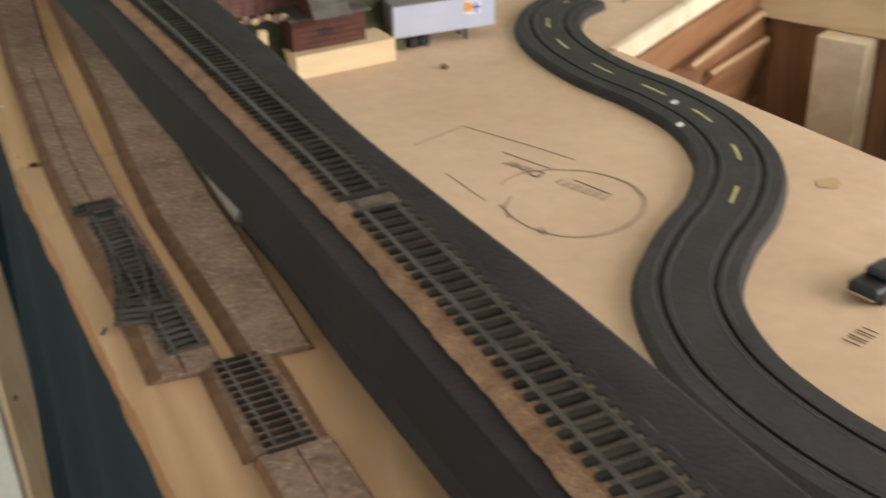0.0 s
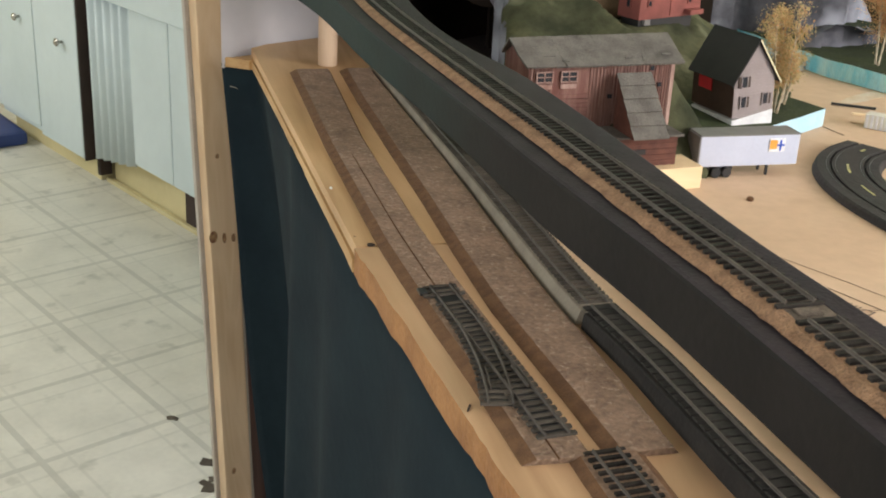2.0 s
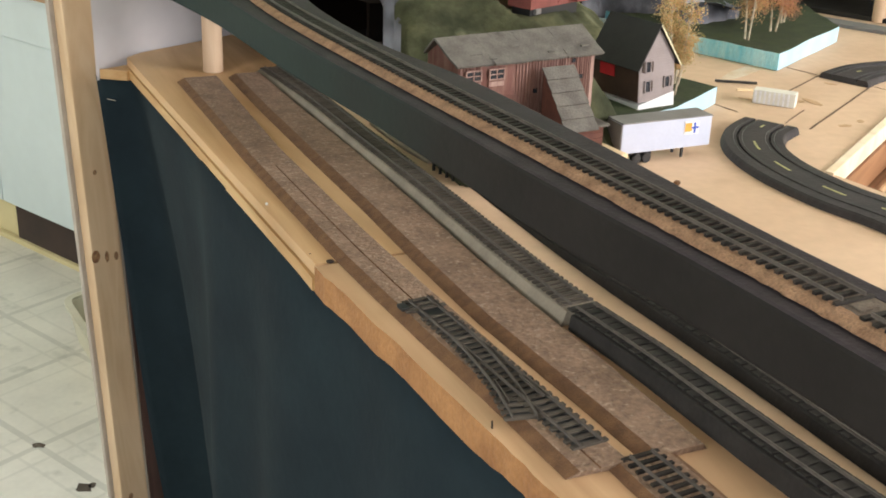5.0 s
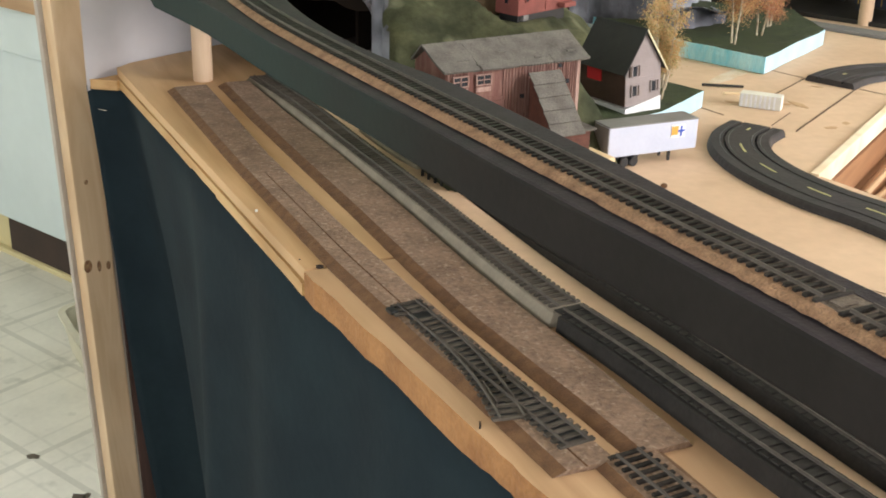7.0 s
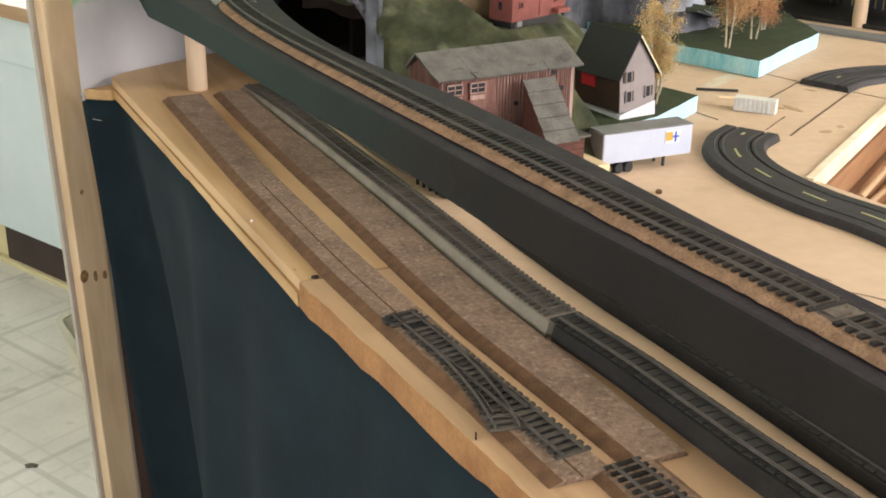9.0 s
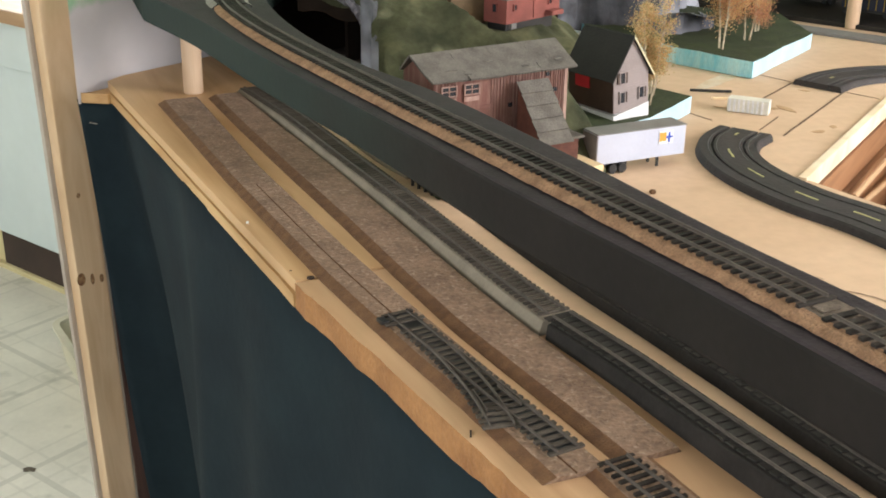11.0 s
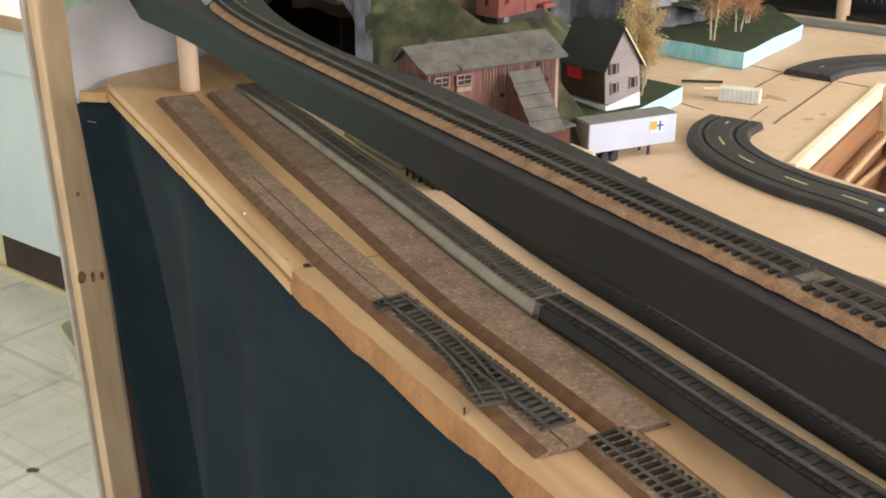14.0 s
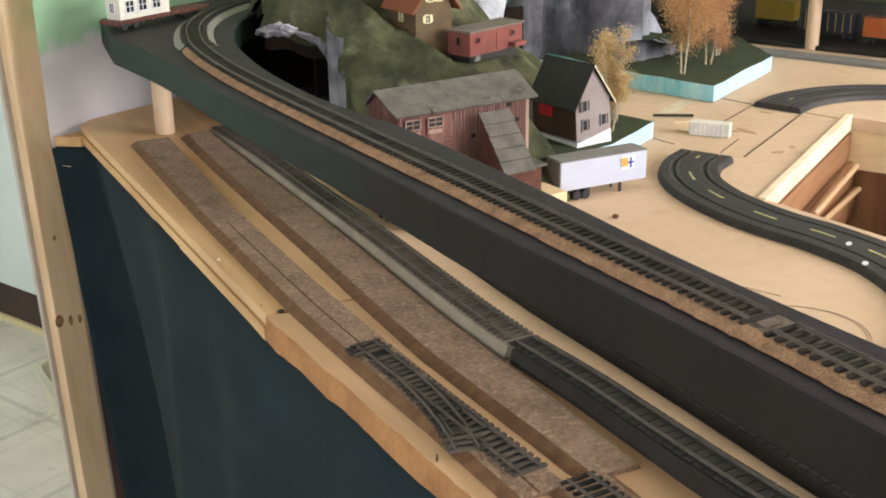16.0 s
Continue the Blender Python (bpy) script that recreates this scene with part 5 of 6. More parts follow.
# black panel added for the dark hole beside the cliff, shade as colour
tagged(part("cliff_gap_shade", box(-0.05, 0.030, -0.004, 0.004, 0.0005, 0.108), SHADE_BLACK, at=pose(0.612, 0.735, T, 0, 0, 8)), "black panel for the shade in the gap between hill and cliff", "board")
tagged(part("pale_sheet", box(-0.075, 0.085, -0.006, 0.006, 0.0005, 0.215, 0.002), FOAM_WHITE, at=pose(0.655, 0.875, T, -6, 0, 10)), "pale blue foam sheet leaning behind the hill", "foam sheet")

# ---- buildings ----


def gable_box(w, d, eave, ridge, bm=None):
    """A house body with its gables on the x-z faces: w along x, d along y."""
    bm = bm or bmesh.new()
    ring = [(0, 0), (w, 0), (w, eave), (w / 2, ridge), (0, eave)]
    a = [bm.verts.new((x, 0, z)) for x, z in ring]
    b = [bm.verts.new((x, d, z)) for x, z in ring]
    bm.faces.new(a)
    bm.faces.new(b[::-1])
    for i in range(5):
        bm.faces.new((a[i], b[i], b[(i + 1) % 5], a[(i + 1) % 5]))
    return bm


def slab_between(p, q, r, s, thick):
    """A sheet on four corners, thickened downward."""
    bm = bmesh.new()
    n = (Vector(q) - Vector(p)).cross(Vector(s) - Vector(p)).normalized()
    n = n if n.z > 0 else -n
    up = [bm.verts.new(Vector(c)) for c in (p, q, r, s)]
    lo = [bm.verts.new(Vector(c) - n * thick) for c in (p, q, r, s)]
    bm.faces.new(up)
    bm.faces.new(lo[::-1])
    for i in range(4):
        bm.faces.new((up[i], lo[i], lo[(i + 1) % 4], up[(i + 1) % 4]))
    return bm


def framed_window(parent, at, w, h, frame_mat, bars_too=True):
    """A small model window standing on a wall that faces -y."""
    win = part("window", box(-w / 2, w / 2, -0.0006, 0.0004, 0, h), GLASS_DARK, parent, at=at)
    t = 0.0011
    bm = box(-w / 2 - t, w / 2 + t, -0.0016, 0.0002, -t, 0)
    box(-w / 2 - t, w / 2 + t, -0.0016, 0.0002, h, h + t, bm=bm)
    box(-w / 2 - t, -w / 2, -0.0016, 0.0002, 0, h, bm=bm)
    box(w / 2, w / 2 + t, -0.0016, 0.0002, 0, h, bm=bm)
    if bars_too:
        box(-0.0004, 0.0004, -0.0013, 0.0, 0, h, bm=bm)
        box(-w / 2, w / 2, -0.0013, 0.0, h / 2 - 0.0004, h / 2 + 0.0004, bm=bm)
    part("frame", bm, frame_mat, win)
    return win


# barn on its plateau, with chute and loading shed
BL, BR = Vector((0.165, 0.135)), Vector((0.338, 0.153))
turn = math.atan2(BR.y - BL.y, BR.x - BL.x)
barn = thing("model_barn", Matrix.Translation((BL.x, BL.y, T + 0.054)) @ Matrix.Rotation(turn, 4, "Z"), "weathered red board barn with a grey sloping roof", "model barn")
W = (BR - BL).length
wall = bmesh.new()
ends = [[wall.verts.new((x, y, z)) for y, z in ((0.008, 0.0), (0.070, 0.0), (0.070, 0.0655), (0.043, 0.0820), (0.008, 0.0662))] for x in (0.010, W - 0.008)]
wall.faces.new(ends[0])
wall.faces.new(ends[1][::-1])
for i in range(5):
    wall.faces.new((ends[0][i], ends[0][(i + 1) % 5], ends[1][(i + 1) % 5], ends[1][i]))
part("wall", wall, BARN_RED, barn)
random.seed(2)
x = 0.012
while x < W - 0.010:
    w = random.uniform(0.0012, 0.0020)
    if not (0.035 < x < 0.075):
        part("siding_batten", box(x, x + w, 0.0070, 0.0082, random.uniform(0.0, 0.003), 0.0625), BARN_BATTEN, barn)
    x += w + random.uniform(0.0012, 0.0026)
for k in range(8):
    part("cross_plank", box(0.036, 0.075, 0.0066 + 0.0005 * (k % 2), 0.0082, 0.001 + k * 0.0045, 0.001 + k * 0.0045 + 0.0036), BARN_RED, barn)
for wx in (0.026, 0.052):
    framed_window(barn, pose(wx, 0.0066, 0.0500), 0.0155, 0.0088, BARN_TRIM)
    part("window_apron", box(wx - 0.0085, wx + 0.0085, 0.0058, 0.0070, 0.0425, 0.0470), BARN_TRIM, barn, "pale board under the window")
for wx, wz in ((0.098, 0.033), (0.152, 0.043), (0.142, 0.060)):
    part("hatch", box(wx - 0.002, wx + 0.002, 0.0060, 0.0084, wz - 0.002, wz + 0.002), GLASS_DARK, barn)
part("corner_post", box(W - 0.011, W - 0.007, 0.0062, 0.010, 0, 0.064), BARN_TRIM, barn)
random.seed(12)
for k in range(4):
    a, b = k / 4 - 0.004 * (k > 0), (k + 1) / 4
    lift = random.uniform(0, 0.0003)
    sheet = slab_between((0.004 + (W - 0.004) * a, random.uniform(-0.0015, 0.001), 0.0665 + lift), (0.004 + (W - 0.004) * b, random.uniform(-0.0015, 0.001), 0.0665 + lift), ((W + 0.003) * b, 0.040 + 0.006 * b, 0.0862 + lift), ((W + 0.003) * a, 0.040 + 0.006 * a, 0.0862 + lift), 0.0022)
    bmesh.ops.subdivide_edges(sheet, edges=sheet.edges[:], cuts=5, use_grid_fill=True)
    roughen(sheet, 0.0009, 70, k)
    part("roof", sheet, SHINGLE, barn, "grey weathered roof sheet")
part("rear_roof", slab_between((0.0, 0.041, 0.0862), (W + 0.003, 0.047, 0.0862), (W + 0.002, 0.074, 0.066), (0.006, 0.072, 0.066), 0.002), SHINGLE, barn)
random.seed(8)
for k in range(9):
    a, b = random.uniform(0.01, W - 0.02), random.uniform(0.004, 0.038)
    part("shingle", box(a, a + random.uniform(0.005, 0.012), b, b + 0.005, 0, 0.0012), SHINGLE, barn, at=Matrix.Translation((0, 0, 0.0672 + b * 0.425)))
chute = thing("loading_chute", Matrix.Translation((0.283, 0.146, 0)) @ Matrix.Rotation(turn, 4, "Z"), "covered red chute with stepped grey roof panels", "model chute")
side = bmesh.new()
for x0, x1 in ((-0.018, 0.016),):
    ring = [(-0.001, T + 0.058), (-0.001, T + 0.110), (-0.048, T + 0.0575)]
    va = [side.verts.new((x0, yy, zz)) for yy, zz in ring]
    vb = [side.verts.new((x1, yy, zz)) for yy, zz in ring]
    side.faces.new(va)
    side.faces.new(vb[::-1])
    for i in range(3):
        side.faces.new((va[i], va[(i + 1) % 3], vb[(i + 1) % 3], vb[i]))
part("side_wall", side, SHED_RED, chute)
for k in range(5):
    f0, f1 = k / 5, (k + 1) / 5
    y0, z0 = -0.001 - 0.049 * f0, T + 0.1125 - 0.054 * f0
    y1, z1 = -0.001 - 0.049 * f1, T + 0.1135 - 0.054 * f1
    part("roof_panel", slab_between((-0.020, y0, z0), (0.018, y0, z0), (0.018, y1 - 0.001, z1), (-0.020, y1 - 0.001, z1), 0.0012), SHINGLE, chute)
block = tagged(part("wood_block", box(0, 0.106, 0, 0.060, 0.0003, 0.0235, 0.0012), PALE_BLOCK, at=pose(0.250, 0.101, T, 0, 0, 8.5)), "pale raw wood block under the loading shed", "wood block")
shed = thing("loading_shed", pose(0.249, 0.112, T + 0.0236, 0, 0, 7), "small dark red loading shed on a pale wood block", "model shed")
part("wall", box(0.003, 0.079, 0.003, 0.040, 0.0, 0.030, 0.0005), SHED_RED, shed)
for k in range(5):
    part("plank", box(0.0032, 0.0788, 0.0022, 0.0034, 0.001 + k * 0.0058, 0.0060 + k * 0.0058), SHED_RED, shed)
part("roof", box(-0.001, 0.0835, -0.002, 0.044, 0.0302, 0.0325, 0.0005), SHINGLE, shed, "grey flat roof")
part("sign", box(0.030, 0.044, 0.0012, 0.0024, 0.013, 0.018), HOUSE_BLACK, shed, "small dark plate")
random.seed(31)
for k in range(7):
    bm = bmesh.new()
    bmesh.ops.create_icosphere(bm, subdivisions=1, radius=random.uniform(0.003, 0.006))
    roughen(bm, 0.002, 160, k)
    tagged(part("rubble", bm, BARN_TRIM if k % 2 else PALE_BLOCK, at=pose(0.205 + 0.007 * k, 0.128 + random.uniform(-0.006, 0.004), T + 0.056)), "pale rubble piece heaped beside the barn", "rubble", "rubble beside the barn")
tagged(part("timber_prop", box(-0.004, 0.004, -0.004, 0.004, 0.0, 0.05, 0.0008), PALE_BLOCK, at=pose(0.222, 0.110, T + 0.0005)), "short brown timber prop by the barn", "timber")

# house on the small board
HB = T + 0.0225
HOUSE = Matrix.Translation((0.4535, 0.260, HB - 0.001)) @ Matrix.Rotation(radians(-3), 4, Vector((0.41, 0.91, 0))) @ Matrix.Rotation(radians(9), 4, "Z")
house = thing("model_house", HOUSE, "two-storey model house with grey gable and black roof", "model house")
HW, HD, EAVE, RIDGE = 0.053, 0.082, 0.052, 0.0955
footing = box(-0.0004, HW + 0.0004, -0.0012, HD, -0.002, 0.0055)
for v in footing.verts:
    if v.co.z > 0.004 and v.co.x > 0.02:
        v.co.z = 0.0145
part("foundation", footing, WHITE_PAINT, house, "white foundation")
bm = gable_box(HW, HD, EAVE, RIDGE)
for v in bm.verts:
    if v.co.z < 0.001:
        v.co.z = 0.008
part("wall", bm, HOUSE_GREY, house)
for k in range(24):
    zz = 0.009 + k * 0.0032
    half = HW / 2 if zz < EAVE else HW / 2 * (RIDGE - zz) / (RIDGE - EAVE)
    if half > 0.003:
        part("clapboard", box(HW / 2 - half + 0.0004, HW / 2 + half - 0.0004, -0.0003, 0.0001, zz, zz + 0.0031), HOUSE_GREY, house)
for k in range(12):
    zz = 0.009 + k * 0.0034
    part("clapboard", box(-0.0006, 0.0001, 0.0004, HD - 0.0004, zz, zz + 0.0033), HOUSE_BROWN, house, "dark brown side clapboard")
part("roof_slope", slab_between((HW / 2, -0.004, RIDGE + 0.002), (HW / 2, HD + 0.004, RIDGE + 0.002), (-0.006, HD + 0.004, EAVE - 0.005), (-0.006, -0.004, EAVE - 0.005), 0.0018), HOUSE_BLACK, house, "black roof slope")
part("roof_slope", slab_between((HW / 2, -0.004, RIDGE + 0.002), (HW / 2, HD + 0.004, RIDGE + 0.002), (HW + 0.006, HD + 0.004, EAVE - 0.005), (HW + 0.006, -0.004, EAVE - 0.005), 0.0018), HOUSE_BLACK, house, "black roof slope")
for sx in (-1, 1):
    a = Vector((HW / 2, -0.0046, RIDGE + 0.001))
    b = Vector((HW / 2 + sx * (HW / 2 + 0.006), -0.0046, EAVE - 0.006))
    part("bargeboard", sweep([a, b], [(-0.0006, -0.0018), (0.0006, -0.0018), (0.0006, 0.0008), (-0.0006, 0.0008)]), CREAM_TRIM if sx > 0 else HOUSE_BLACK, house)
for wx, wz in ((0.012, 0.020), (0.041, 0.022), (0.012, 0.043)):
    framed_window(house, pose(wx, -0.0008, wz), 0.0065, 0.012, HOUSE_GREY, False)
    for sx in (-1, 1) if wz > 0.03 else (1,):
        part("shutter", box(wx + sx * 0.0062 - 0.0014, wx + sx * 0.0062 + 0.0014, -0.0018, -0.0004, wz, wz + 0.012), SHUTTER_BROWN, house)
part("red_patch", box(-0.0016, -0.0002, 0.042, 0.068, 0.031, 0.049), RED_PAPER, house, "bright red paper patch")

# trailer
trailer = thing("model_trailer", pose(0.3630, 0.1440, T, 0, 0, 1.5), "white model truck trailer with a small coloured emblem", "model trailer")
TL = 0.112
part("body", box(0, TL, 0, 0.029, 0.013, 0.045, 0.0008), TRAILER_WHITE, trailer)
part("roof", box(-0.0004, TL + 0.0004, -0.0004, 0.0294, 0.0452, 0.0464, 0.0004), TRAILER_TOP, trailer, "grey roof sheet")
part("front_end", box(-0.0012, -0.0001, 0.0005, 0.0285, 0.0135, 0.0445), TRAILER_TOP, trailer)
for wx in (0.022, 0.034):
    for wy in (0.004, 0.025):
        part("wheel", rod(0.0056, -0.0028, 0.0028, 20, 0.0008, at=Matrix.Translation((wx, wy, 0.0056)) @ Matrix.Rotation(radians(90), 4, "X")), BLACK_PLASTIC, trailer, smooth=False)
part("axle_frame", box(0.014, 0.042, 0.006, 0.023, 0.0075, 0.0129), BLACK_PLASTIC, trailer)
for wy in (0.006, 0.023):
    part("landing_leg", box(0.080, 0.0825, wy - 0.0012, wy + 0.0012, 0.0005, 0.0129), BLACK_PLASTIC, trailer)
part("emblem", box(0.0770, 0.0955, -0.0006, -0.0001, 0.0275, 0.0415), WHITE_PAINT, trailer)
part("emblem_square", box(0.0778, 0.0862, -0.0010, -0.0005, 0.0305, 0.0400), LOGO_ORANGE, trailer, "orange square")
cross = box(0.0890, 0.0910, -0.0012, -0.0005, 0.0285, 0.0400)
box(0.0858, 0.0945, -0.0012, -0.0005, 0.0335, 0.0355, bm=cross)
part("emblem_cross", cross, LOGO_BLUE, trailer, "blue cross shape")

# red caboose body on the hill
cab = thing("caboose_body", Matrix.Translation((0.411, 0.459, T + 0.096)) @ Matrix.Rotation(radians(23.5), 4, "Z"), "faded red caboose body set on the green hill", "model caboose")
part("body", box(0, 0.110, 0, 0.038, 0.003, 0.033, 0.0006), CABOOSE_RED, cab)
part("roof", box(-0.002, 0.113, -0.002, 0.040, 0.0332, 0.0362, 0.0012), CABOOSE_ROOF, cab, "tan-grey roof")
for wx in (0.016, 0.088):
    framed_window(cab, pose(wx, -0.0004, 0.020), 0.0052, 0.0062, CABOOSE_RED, False)
framed_window(cab, Matrix.Translation((-0.0004, 0.019, 0.017)) @ Matrix.Rotation(radians(-90), 4, "Z"), 0.006, 0.010, CABOOSE_RED, False)
part("door_panel", box(0.054, 0.066, -0.0012, 0.0, 0.006, 0.029), CABOOSE_RED, cab)
part("porch", box(0.080, 0.104, -0.012, -0.0004, 0.006, 0.012, 0.0005), CABOOSE_RED, cab)
part("sill", box(0.004, 0.100, 0.004, 0.034, -0.012, 0.0029), BLACK_PLASTIC, cab)
part("footing", box(0.010, 0.020, -0.001, 0.010, -0.004, 0.0028), GREY_STRIP, cab, "grey footing block")

# chalet
chalet = thing("model_chalet", Matrix.Translation((0.354, 0.502, T + 0.132)) @ Matrix.Rotation(radians(9), 4, "Z") @ Matrix.Scale(1.12, 4), "brown model chalet with orange roof and cream windows", "model chalet")
bm = gable_box(0.050, 0.055, 0.026, 0.062)
part("wall", bm, CHALET_WALL, chalet)
part("base", box(-0.001, 0.051, -0.001, 0.056, -0.035, 0.0), CHALET_WALL, chalet)
for sx, x0 in ((-1, -0.010), (1, 0.060)):
    part("roof_slope", slab_between((0.025, -0.009, 0.066), (0.025, 0.062, 0.066), (x0, 0.062, 0.0205), (x0, -0.009, 0.0205), 0.002), CHALET_ROOF, chalet, "orange-brown roof slope")
for wx, wz in ((0.016, 0.008), (0.020, 0.032), (0.032, 0.032)):
    framed_window(chalet, pose(wx, -0.0006, wz), 0.006, 0.008, CREAM_TRIM)
    for sx in (-1, 1):
        part("shutter", box(wx + sx * 0.0052 - 0.0014, wx + sx * 0.0052 + 0.0014, -0.0018, -0.0004, wz, wz + 0.008), CREAM_TRIM, chalet)
framed_window(chalet, Matrix.Translation((-0.0006, 0.030, 0.008)) @ Matrix.Rotation(radians(-90), 4, "Z"), 0.006, 0.009, CREAM_TRIM)

# flatcar with a pale cabin at the end of the deck
fc = thing("flatcar_cabin", Matrix.Translation((-0.010, 0.660, DECK)) @ Matrix.Rotation(radians(31), 4, "Z"), "dark red flatcar carrying a white cabin", "model flatcar")
part("bed", box(0, 0.17, -0.015, 0.015, 0.010, 0.0145, 0.0005), SHED_RED, fc)
for wx in (0.02, 0.04, 0.13, 0.15):
    for wy in (-0.009, 0.009):
        part("wheel", rod(0.005, -0.0012, 0.0012, 16, at=Matrix.Translation((wx, wy, 0.0055)) @ Matrix.Rotation(radians(90), 4, "X")), BLACK_PLASTIC, fc)
part("truck", box(0.012, 0.048, -0.006, 0.006, 0.004, 0.0098), BLACK_PLASTIC, fc)
part("truck", box(0.122, 0.158, -0.006, 0.006, 0.004, 0.0098), BLACK_PLASTIC, fc)
part("cabin", box(0.012, 0.098, -0.013, 0.013, 0.0148, 0.050, 0.0006), CABIN_WHITE, fc, "white cabin")
for k, wx in enumerate((0.028, 0.050, 0.074)):
    framed_window(fc, pose(wx, -0.0136, 0.024), 0.013, 0.014, WHITE_PAINT)
framed_window(fc, Matrix.Translation((0.0116, 0.0, 0.024)) @ Matrix.Rotation(radians(-90), 4, "Z"), 0.007, 0.012, WHITE_PAINT)
for k in range(9):
    part("stake", box(0.008 + k * 0.018, 0.0105 + k * 0.018, -0.0165, -0.0152, 0.0085, 0.0142), SHED_RED, fc)

# small things on the board
sleeper = tagged(part("ribbed_block", box(0, 0.052, 0, 0.018, 0.0004, 0.018, 0.001), CABIN_WHITE, at=pose(0.655, 0.312, T, 0, 0, -48)), "small pale ribbed block lying on the board", "block")
for k in range(8):
    part("rib", box(0.002 + k * 0.0058, 0.0045 + k * 0.0058, -0.0008, 0.0002, 0.001, 0.0172), WHITE_PAINT, sleeper)
dowel_rod = rod(0.0018, 0, 0.055, 10)
tagged(part("thin_rod", dowel_rod, BLACK_PLASTIC, at=Matrix.Translation((0.668, 0.411, T + 0.003)) @ Matrix.Rotation(radians(-30), 4, "Z") @ Matrix.Rotation(radians(90), 4, "Y")), "thin dark rod lying on the board", "rod")
toy = thing("toy_car", pose(0.466, -0.436, T, 0, 0, 15), "small black toy car with chrome bumper on the board", "toy car")
shell = box(0, 0.050, -0.011, 0.011, 0.004, 0.012, 0.003)
part("body", shell, BLACK_PLASTIC, toy, smooth=True)
part("cabin", box(0.014, 0.036, -0.009, 0.009, 0.0118, 0.018, 0.003), GLASS_DARK, toy, smooth=True)
part("bumper", box(-0.0012, 0.002, -0.010, 0.010, 0.004, 0.0065, 0.0006), CHROME, toy)
for wx in (0.010, 0.040):
    for wy in (-0.0105, 0.0105):
        part("wheel", rod(0.0042, -0.0018, 0.0018, 16, at=Matrix.Translation((wx, wy, 0.0042)) @ Matrix.Rotation(radians(90), 4, "X")), BLACK_PLASTIC, toy)
bent = thing("trestle_bent", pose(0.1755, 0.165, T, 0, 0, -80), "small black plastic trestle bent standing under the deck", "trestle")
for k in range(5):
    part("leg", box(-0.026 + k * 0.012, -0.0235 + k * 0.012, -0.0012, 0.0012, 0.0004, 0.020), BLACK_PLASTIC, bent)
part("cap", box(-0.028, 0.027, -0.0016, 0.0016, 0.0202, 0.0225), BLACK_PLASTIC, bent)

# ---- trees ----


def tree(x, y, z, high, wide, mats, label, seed, trunks=2, leaves=900, low=0.35):
    random.seed(seed)
    t = thing("model_tree", pose(x, y, z), label, "model tree", "autumn model trees")
    wood = bmesh.new()
    tips = []
    for k in range(trunks):
        ang = k * 2.4 + seed
        base = Vector((0.004 * math.cos(ang), 0.004 * math.sin(ang), 0))
        lean = Vector((0.10 * math.cos(ang), 0.10 * math.sin(ang), 1)) * high * 0.85
        line = smooth_line([base, base + lean * 0.35 + Vector((0.002, 0.001, 0)), base + lean * 0.7, base + lean], 0.01)
        for i, (a, b) in enumerate(zip(line, line[1:])):
            r0, r1 = (0.0018 * (1 - 0.8 * j / len(line)) for j in (i, i + 1))
            m = Matrix.Translation(a) @ (b - a).to_track_quat("Z", "Y").to_matrix().to_4x4()
            rod(r0, 0, (b - a).length, 6, 0, r1, wood, m)
        for j in range(9):
            i = int(len(line) * (low + (1 - low) * j / 9))
            a = line[min(i, len(line) - 1)]
            d = Vector((random.uniform(-1, 1), random.uniform(-1, 1), random.uniform(0.2, 0.9))).normalized() * wide * random.uniform(0.35, 0.7)
            m = Matrix.Translation(a) @ d.to_track_quat("Z", "Y").to_matrix().to_4x4()
            rod(0.0007, 0, d.length, 4, 0, 0.0002, wood, m)
            tips += [(a + d * f) for f in (0.5, 0.75, 1.0)]
    part("trunk", wood, BARK, t, "pale thin trunk")
    crown = bmesh.new()
    for _ in range(leaves):
        c = random.choice(tips) + Vector([random.gauss(0, wide * 0.13) for _ in range(3)])
        s = random.uniform(0.0004, 0.0010)
        m = Matrix.Translation(c) @ Euler([random.uniform(0, 6.28) for _ in range(3)]).to_matrix().to_4x4() @ Matrix.Diagonal((s, s * 1.5, 1, 1))
        vs = [crown.verts.new(m @ Vector(p)) for p in ((-1, 0, 0), (0, -1, 0.0004), (1, 0, 0), (0, 1, 0.0004))]
        f = crown.faces.new(vs)
        f.material_index = random.choices(range(len(mats)), weights=[4, 2, 1][: len(mats)])[0]
    part("crown", crown, mats, t)
    return t


tree(0.528, 0.305, T + 0.0223, 0.135, 0.036, (LEAF_YELLOW, LEAF_ORANGE, LEAF_GREEN), "orange and yellow autumn tree beside the grey house", 1, 3, 8500, 0.28)
tree(0.560, 0.345, T + 0.0223, 0.085, 0.028, (LEAF_YELLOW, LEAF_GREEN), "thin yellow autumn tree beside the grey house", 5, 2, 3200, 0.3)
tree(0.800, 0.525, T + 0.0253, 0.150, 0.078, (LEAF_ORANGE, LEAF_YELLOW, LEAF_RED), "tall orange autumn tree on the grass board", 2, 2, 21000, 0.34)
tree(0.874, 0.563, T + 0.0253, 0.120, 0.046, (LEAF_RED, LEAF_ORANGE), "red autumn tree on the grass board", 3, 2, 9000, 0.36)
tree(0.930, 0.610, T + 0.0253, 0.130, 0.042, (LEAF_GREEN, LEAF_YELLOW), "olive and yellow tree on the grass board", 7, 2, 3600, 0.3)

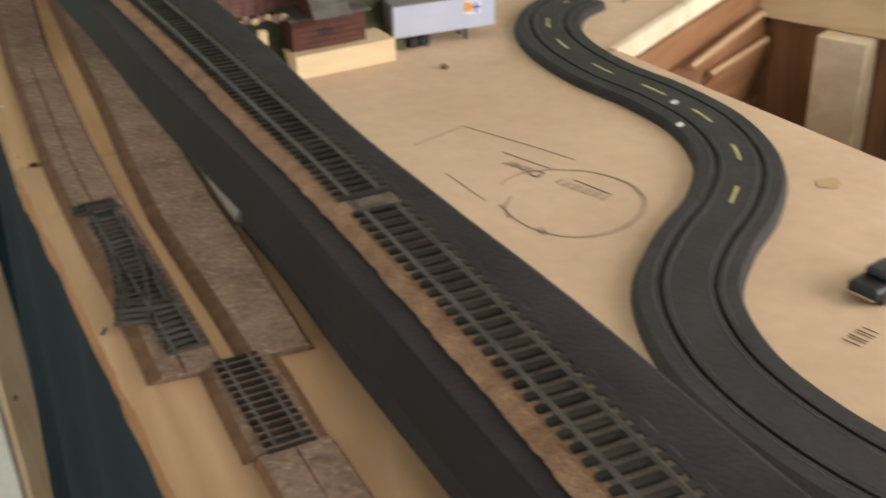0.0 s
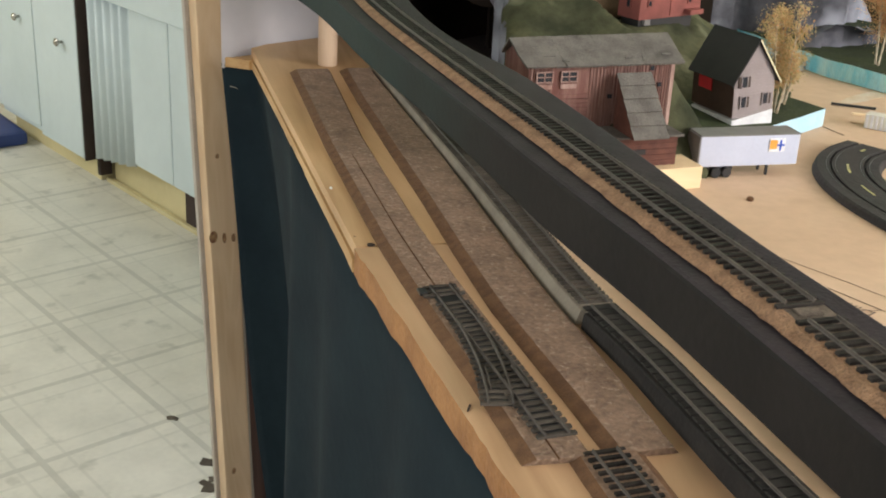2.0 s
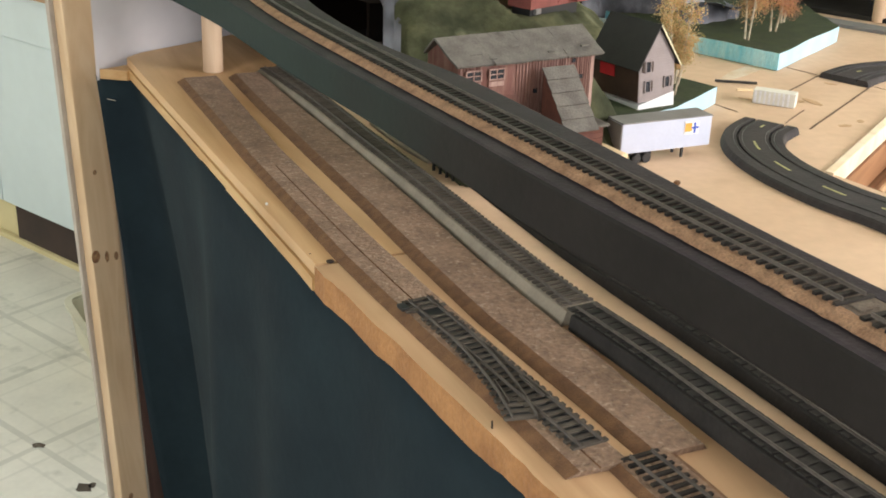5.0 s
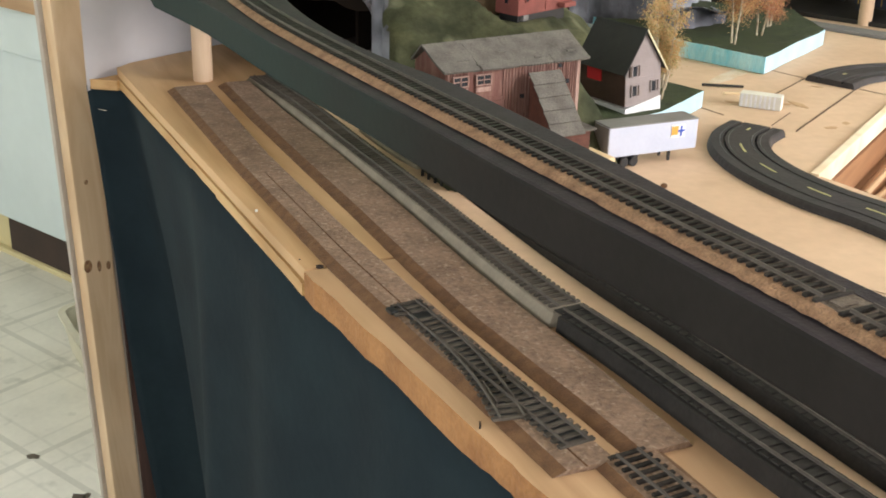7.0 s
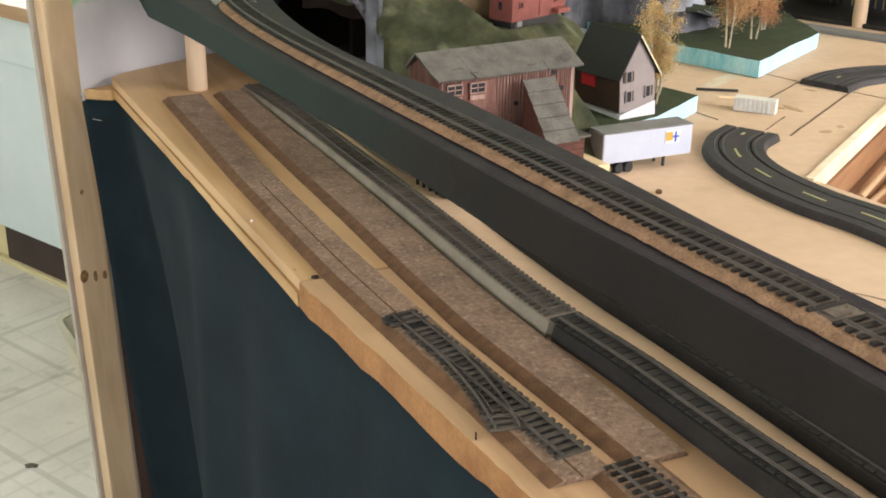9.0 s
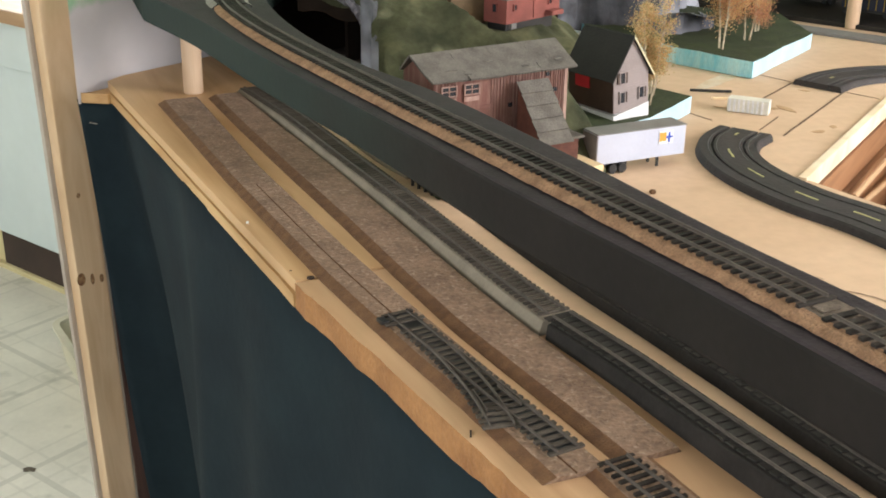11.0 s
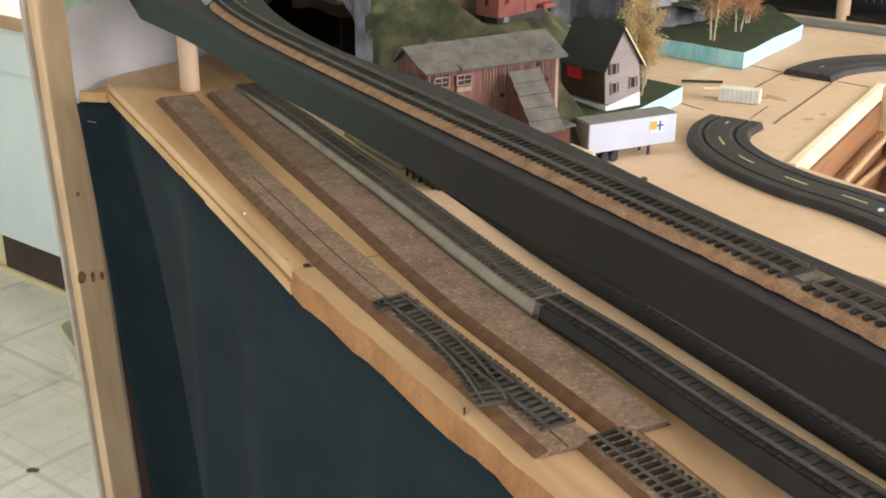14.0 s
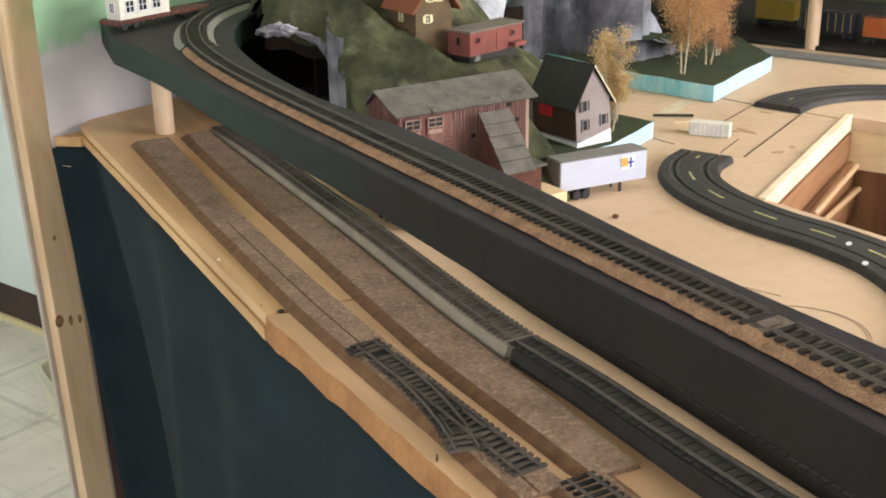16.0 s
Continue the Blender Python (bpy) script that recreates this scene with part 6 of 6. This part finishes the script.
# ---- the shelf side with the yard ----
yard = ROOM @ pose(0, 0, T)
tagged(part("yard_strip", box(0.985, 1.025, -1.1, -0.02, 0.0004, 0.006, 0.001), GREY_STRIP, at=yard), "grey strip along the foot of the far yard", "strip")
tagged(part("yard_roadbed", box(1.075, 1.60, -1.1, -0.02, 0.0004, 0.008, 0.001), BLACK_FOAM, at=yard), "black roadbed of the far yard", "roadbed")
upper = thing("upper_deck", ROOM @ pose(0, 0, 0), "black plank deck on round posts over the far yard", "track deck")
part("plank", box(1.06, 1.29, -1.3, -0.02, DECK - 0.03, DECK + 0.008, 0.002), DECK_PAINT, upper)
for e2v in (-0.653,):
    part("post", rod(0.0115, T + 0.0005, DECK - 0.0305, 24), DOWEL, upper, at=pose(1.082, e2v, 0))
# board added behind the yard, its background's dimness put into a dark olive
tagged(part("yard_backdrop", box(1.585, 1.60, -1.2, -0.02, 0.009, 0.105), BACK_DARK, at=yard), "dark olive board standing in for the dim background of the far yard", "board")


def freight(e2v, e1v, length, high, mat, rib_mat, label):
    c = thing("freight_car", ROOM @ pose(e1v, e2v, T + 0.0083), label, "model freight car", "freight cars in the far yard")
    part("body", box(-0.015, 0.015, 0, length, 0.012, 0.012 + high, 0.001), mat, c)
    part("frame", box(-0.010, 0.010, 0.004, length - 0.004, 0.0075, 0.0118), BLACK_PLASTIC, c)
    for a in (0.012, length - 0.012):
        for b in (-0.009, 0.009):
            for d in (-0.006, 0.006):
                part("wheel", rod(0.0045, -0.0012, 0.0012, 12, at=Matrix.Translation((b, a + d, 0.0045)) @ Matrix.Rotation(radians(90), 4, "Y")), BLACK_PLASTIC, c)
    for k in range(7):
        part("rib", box(-0.0166, -0.0152, length * (k + 0.5) / 7 - 0.0007, length * (k + 0.5) / 7 + 0.0007, 0.013, 0.011 + high), rib_mat, c)
    return c


freight(-0.565, 1.235, 0.075, 0.036, CAR_YELLOW, CAR_YELLOW, "yellow model freight car parked in the far yard")
freight(-0.70, 1.17, 0.095, 0.034, CAR_BLUE, CAR_YELLOW, "dark blue model freight car with yellow ribs")
freight(-0.86, 1.155, 0.14, 0.034, CAR_ORANGE, CAR_ORANGE, "orange model freight car parked in the far yard")
freight(-1.02, 1.155, 0.14, 0.034, CAR_ORANGE, CAR_ORANGE, "orange model freight car parked in the far yard")
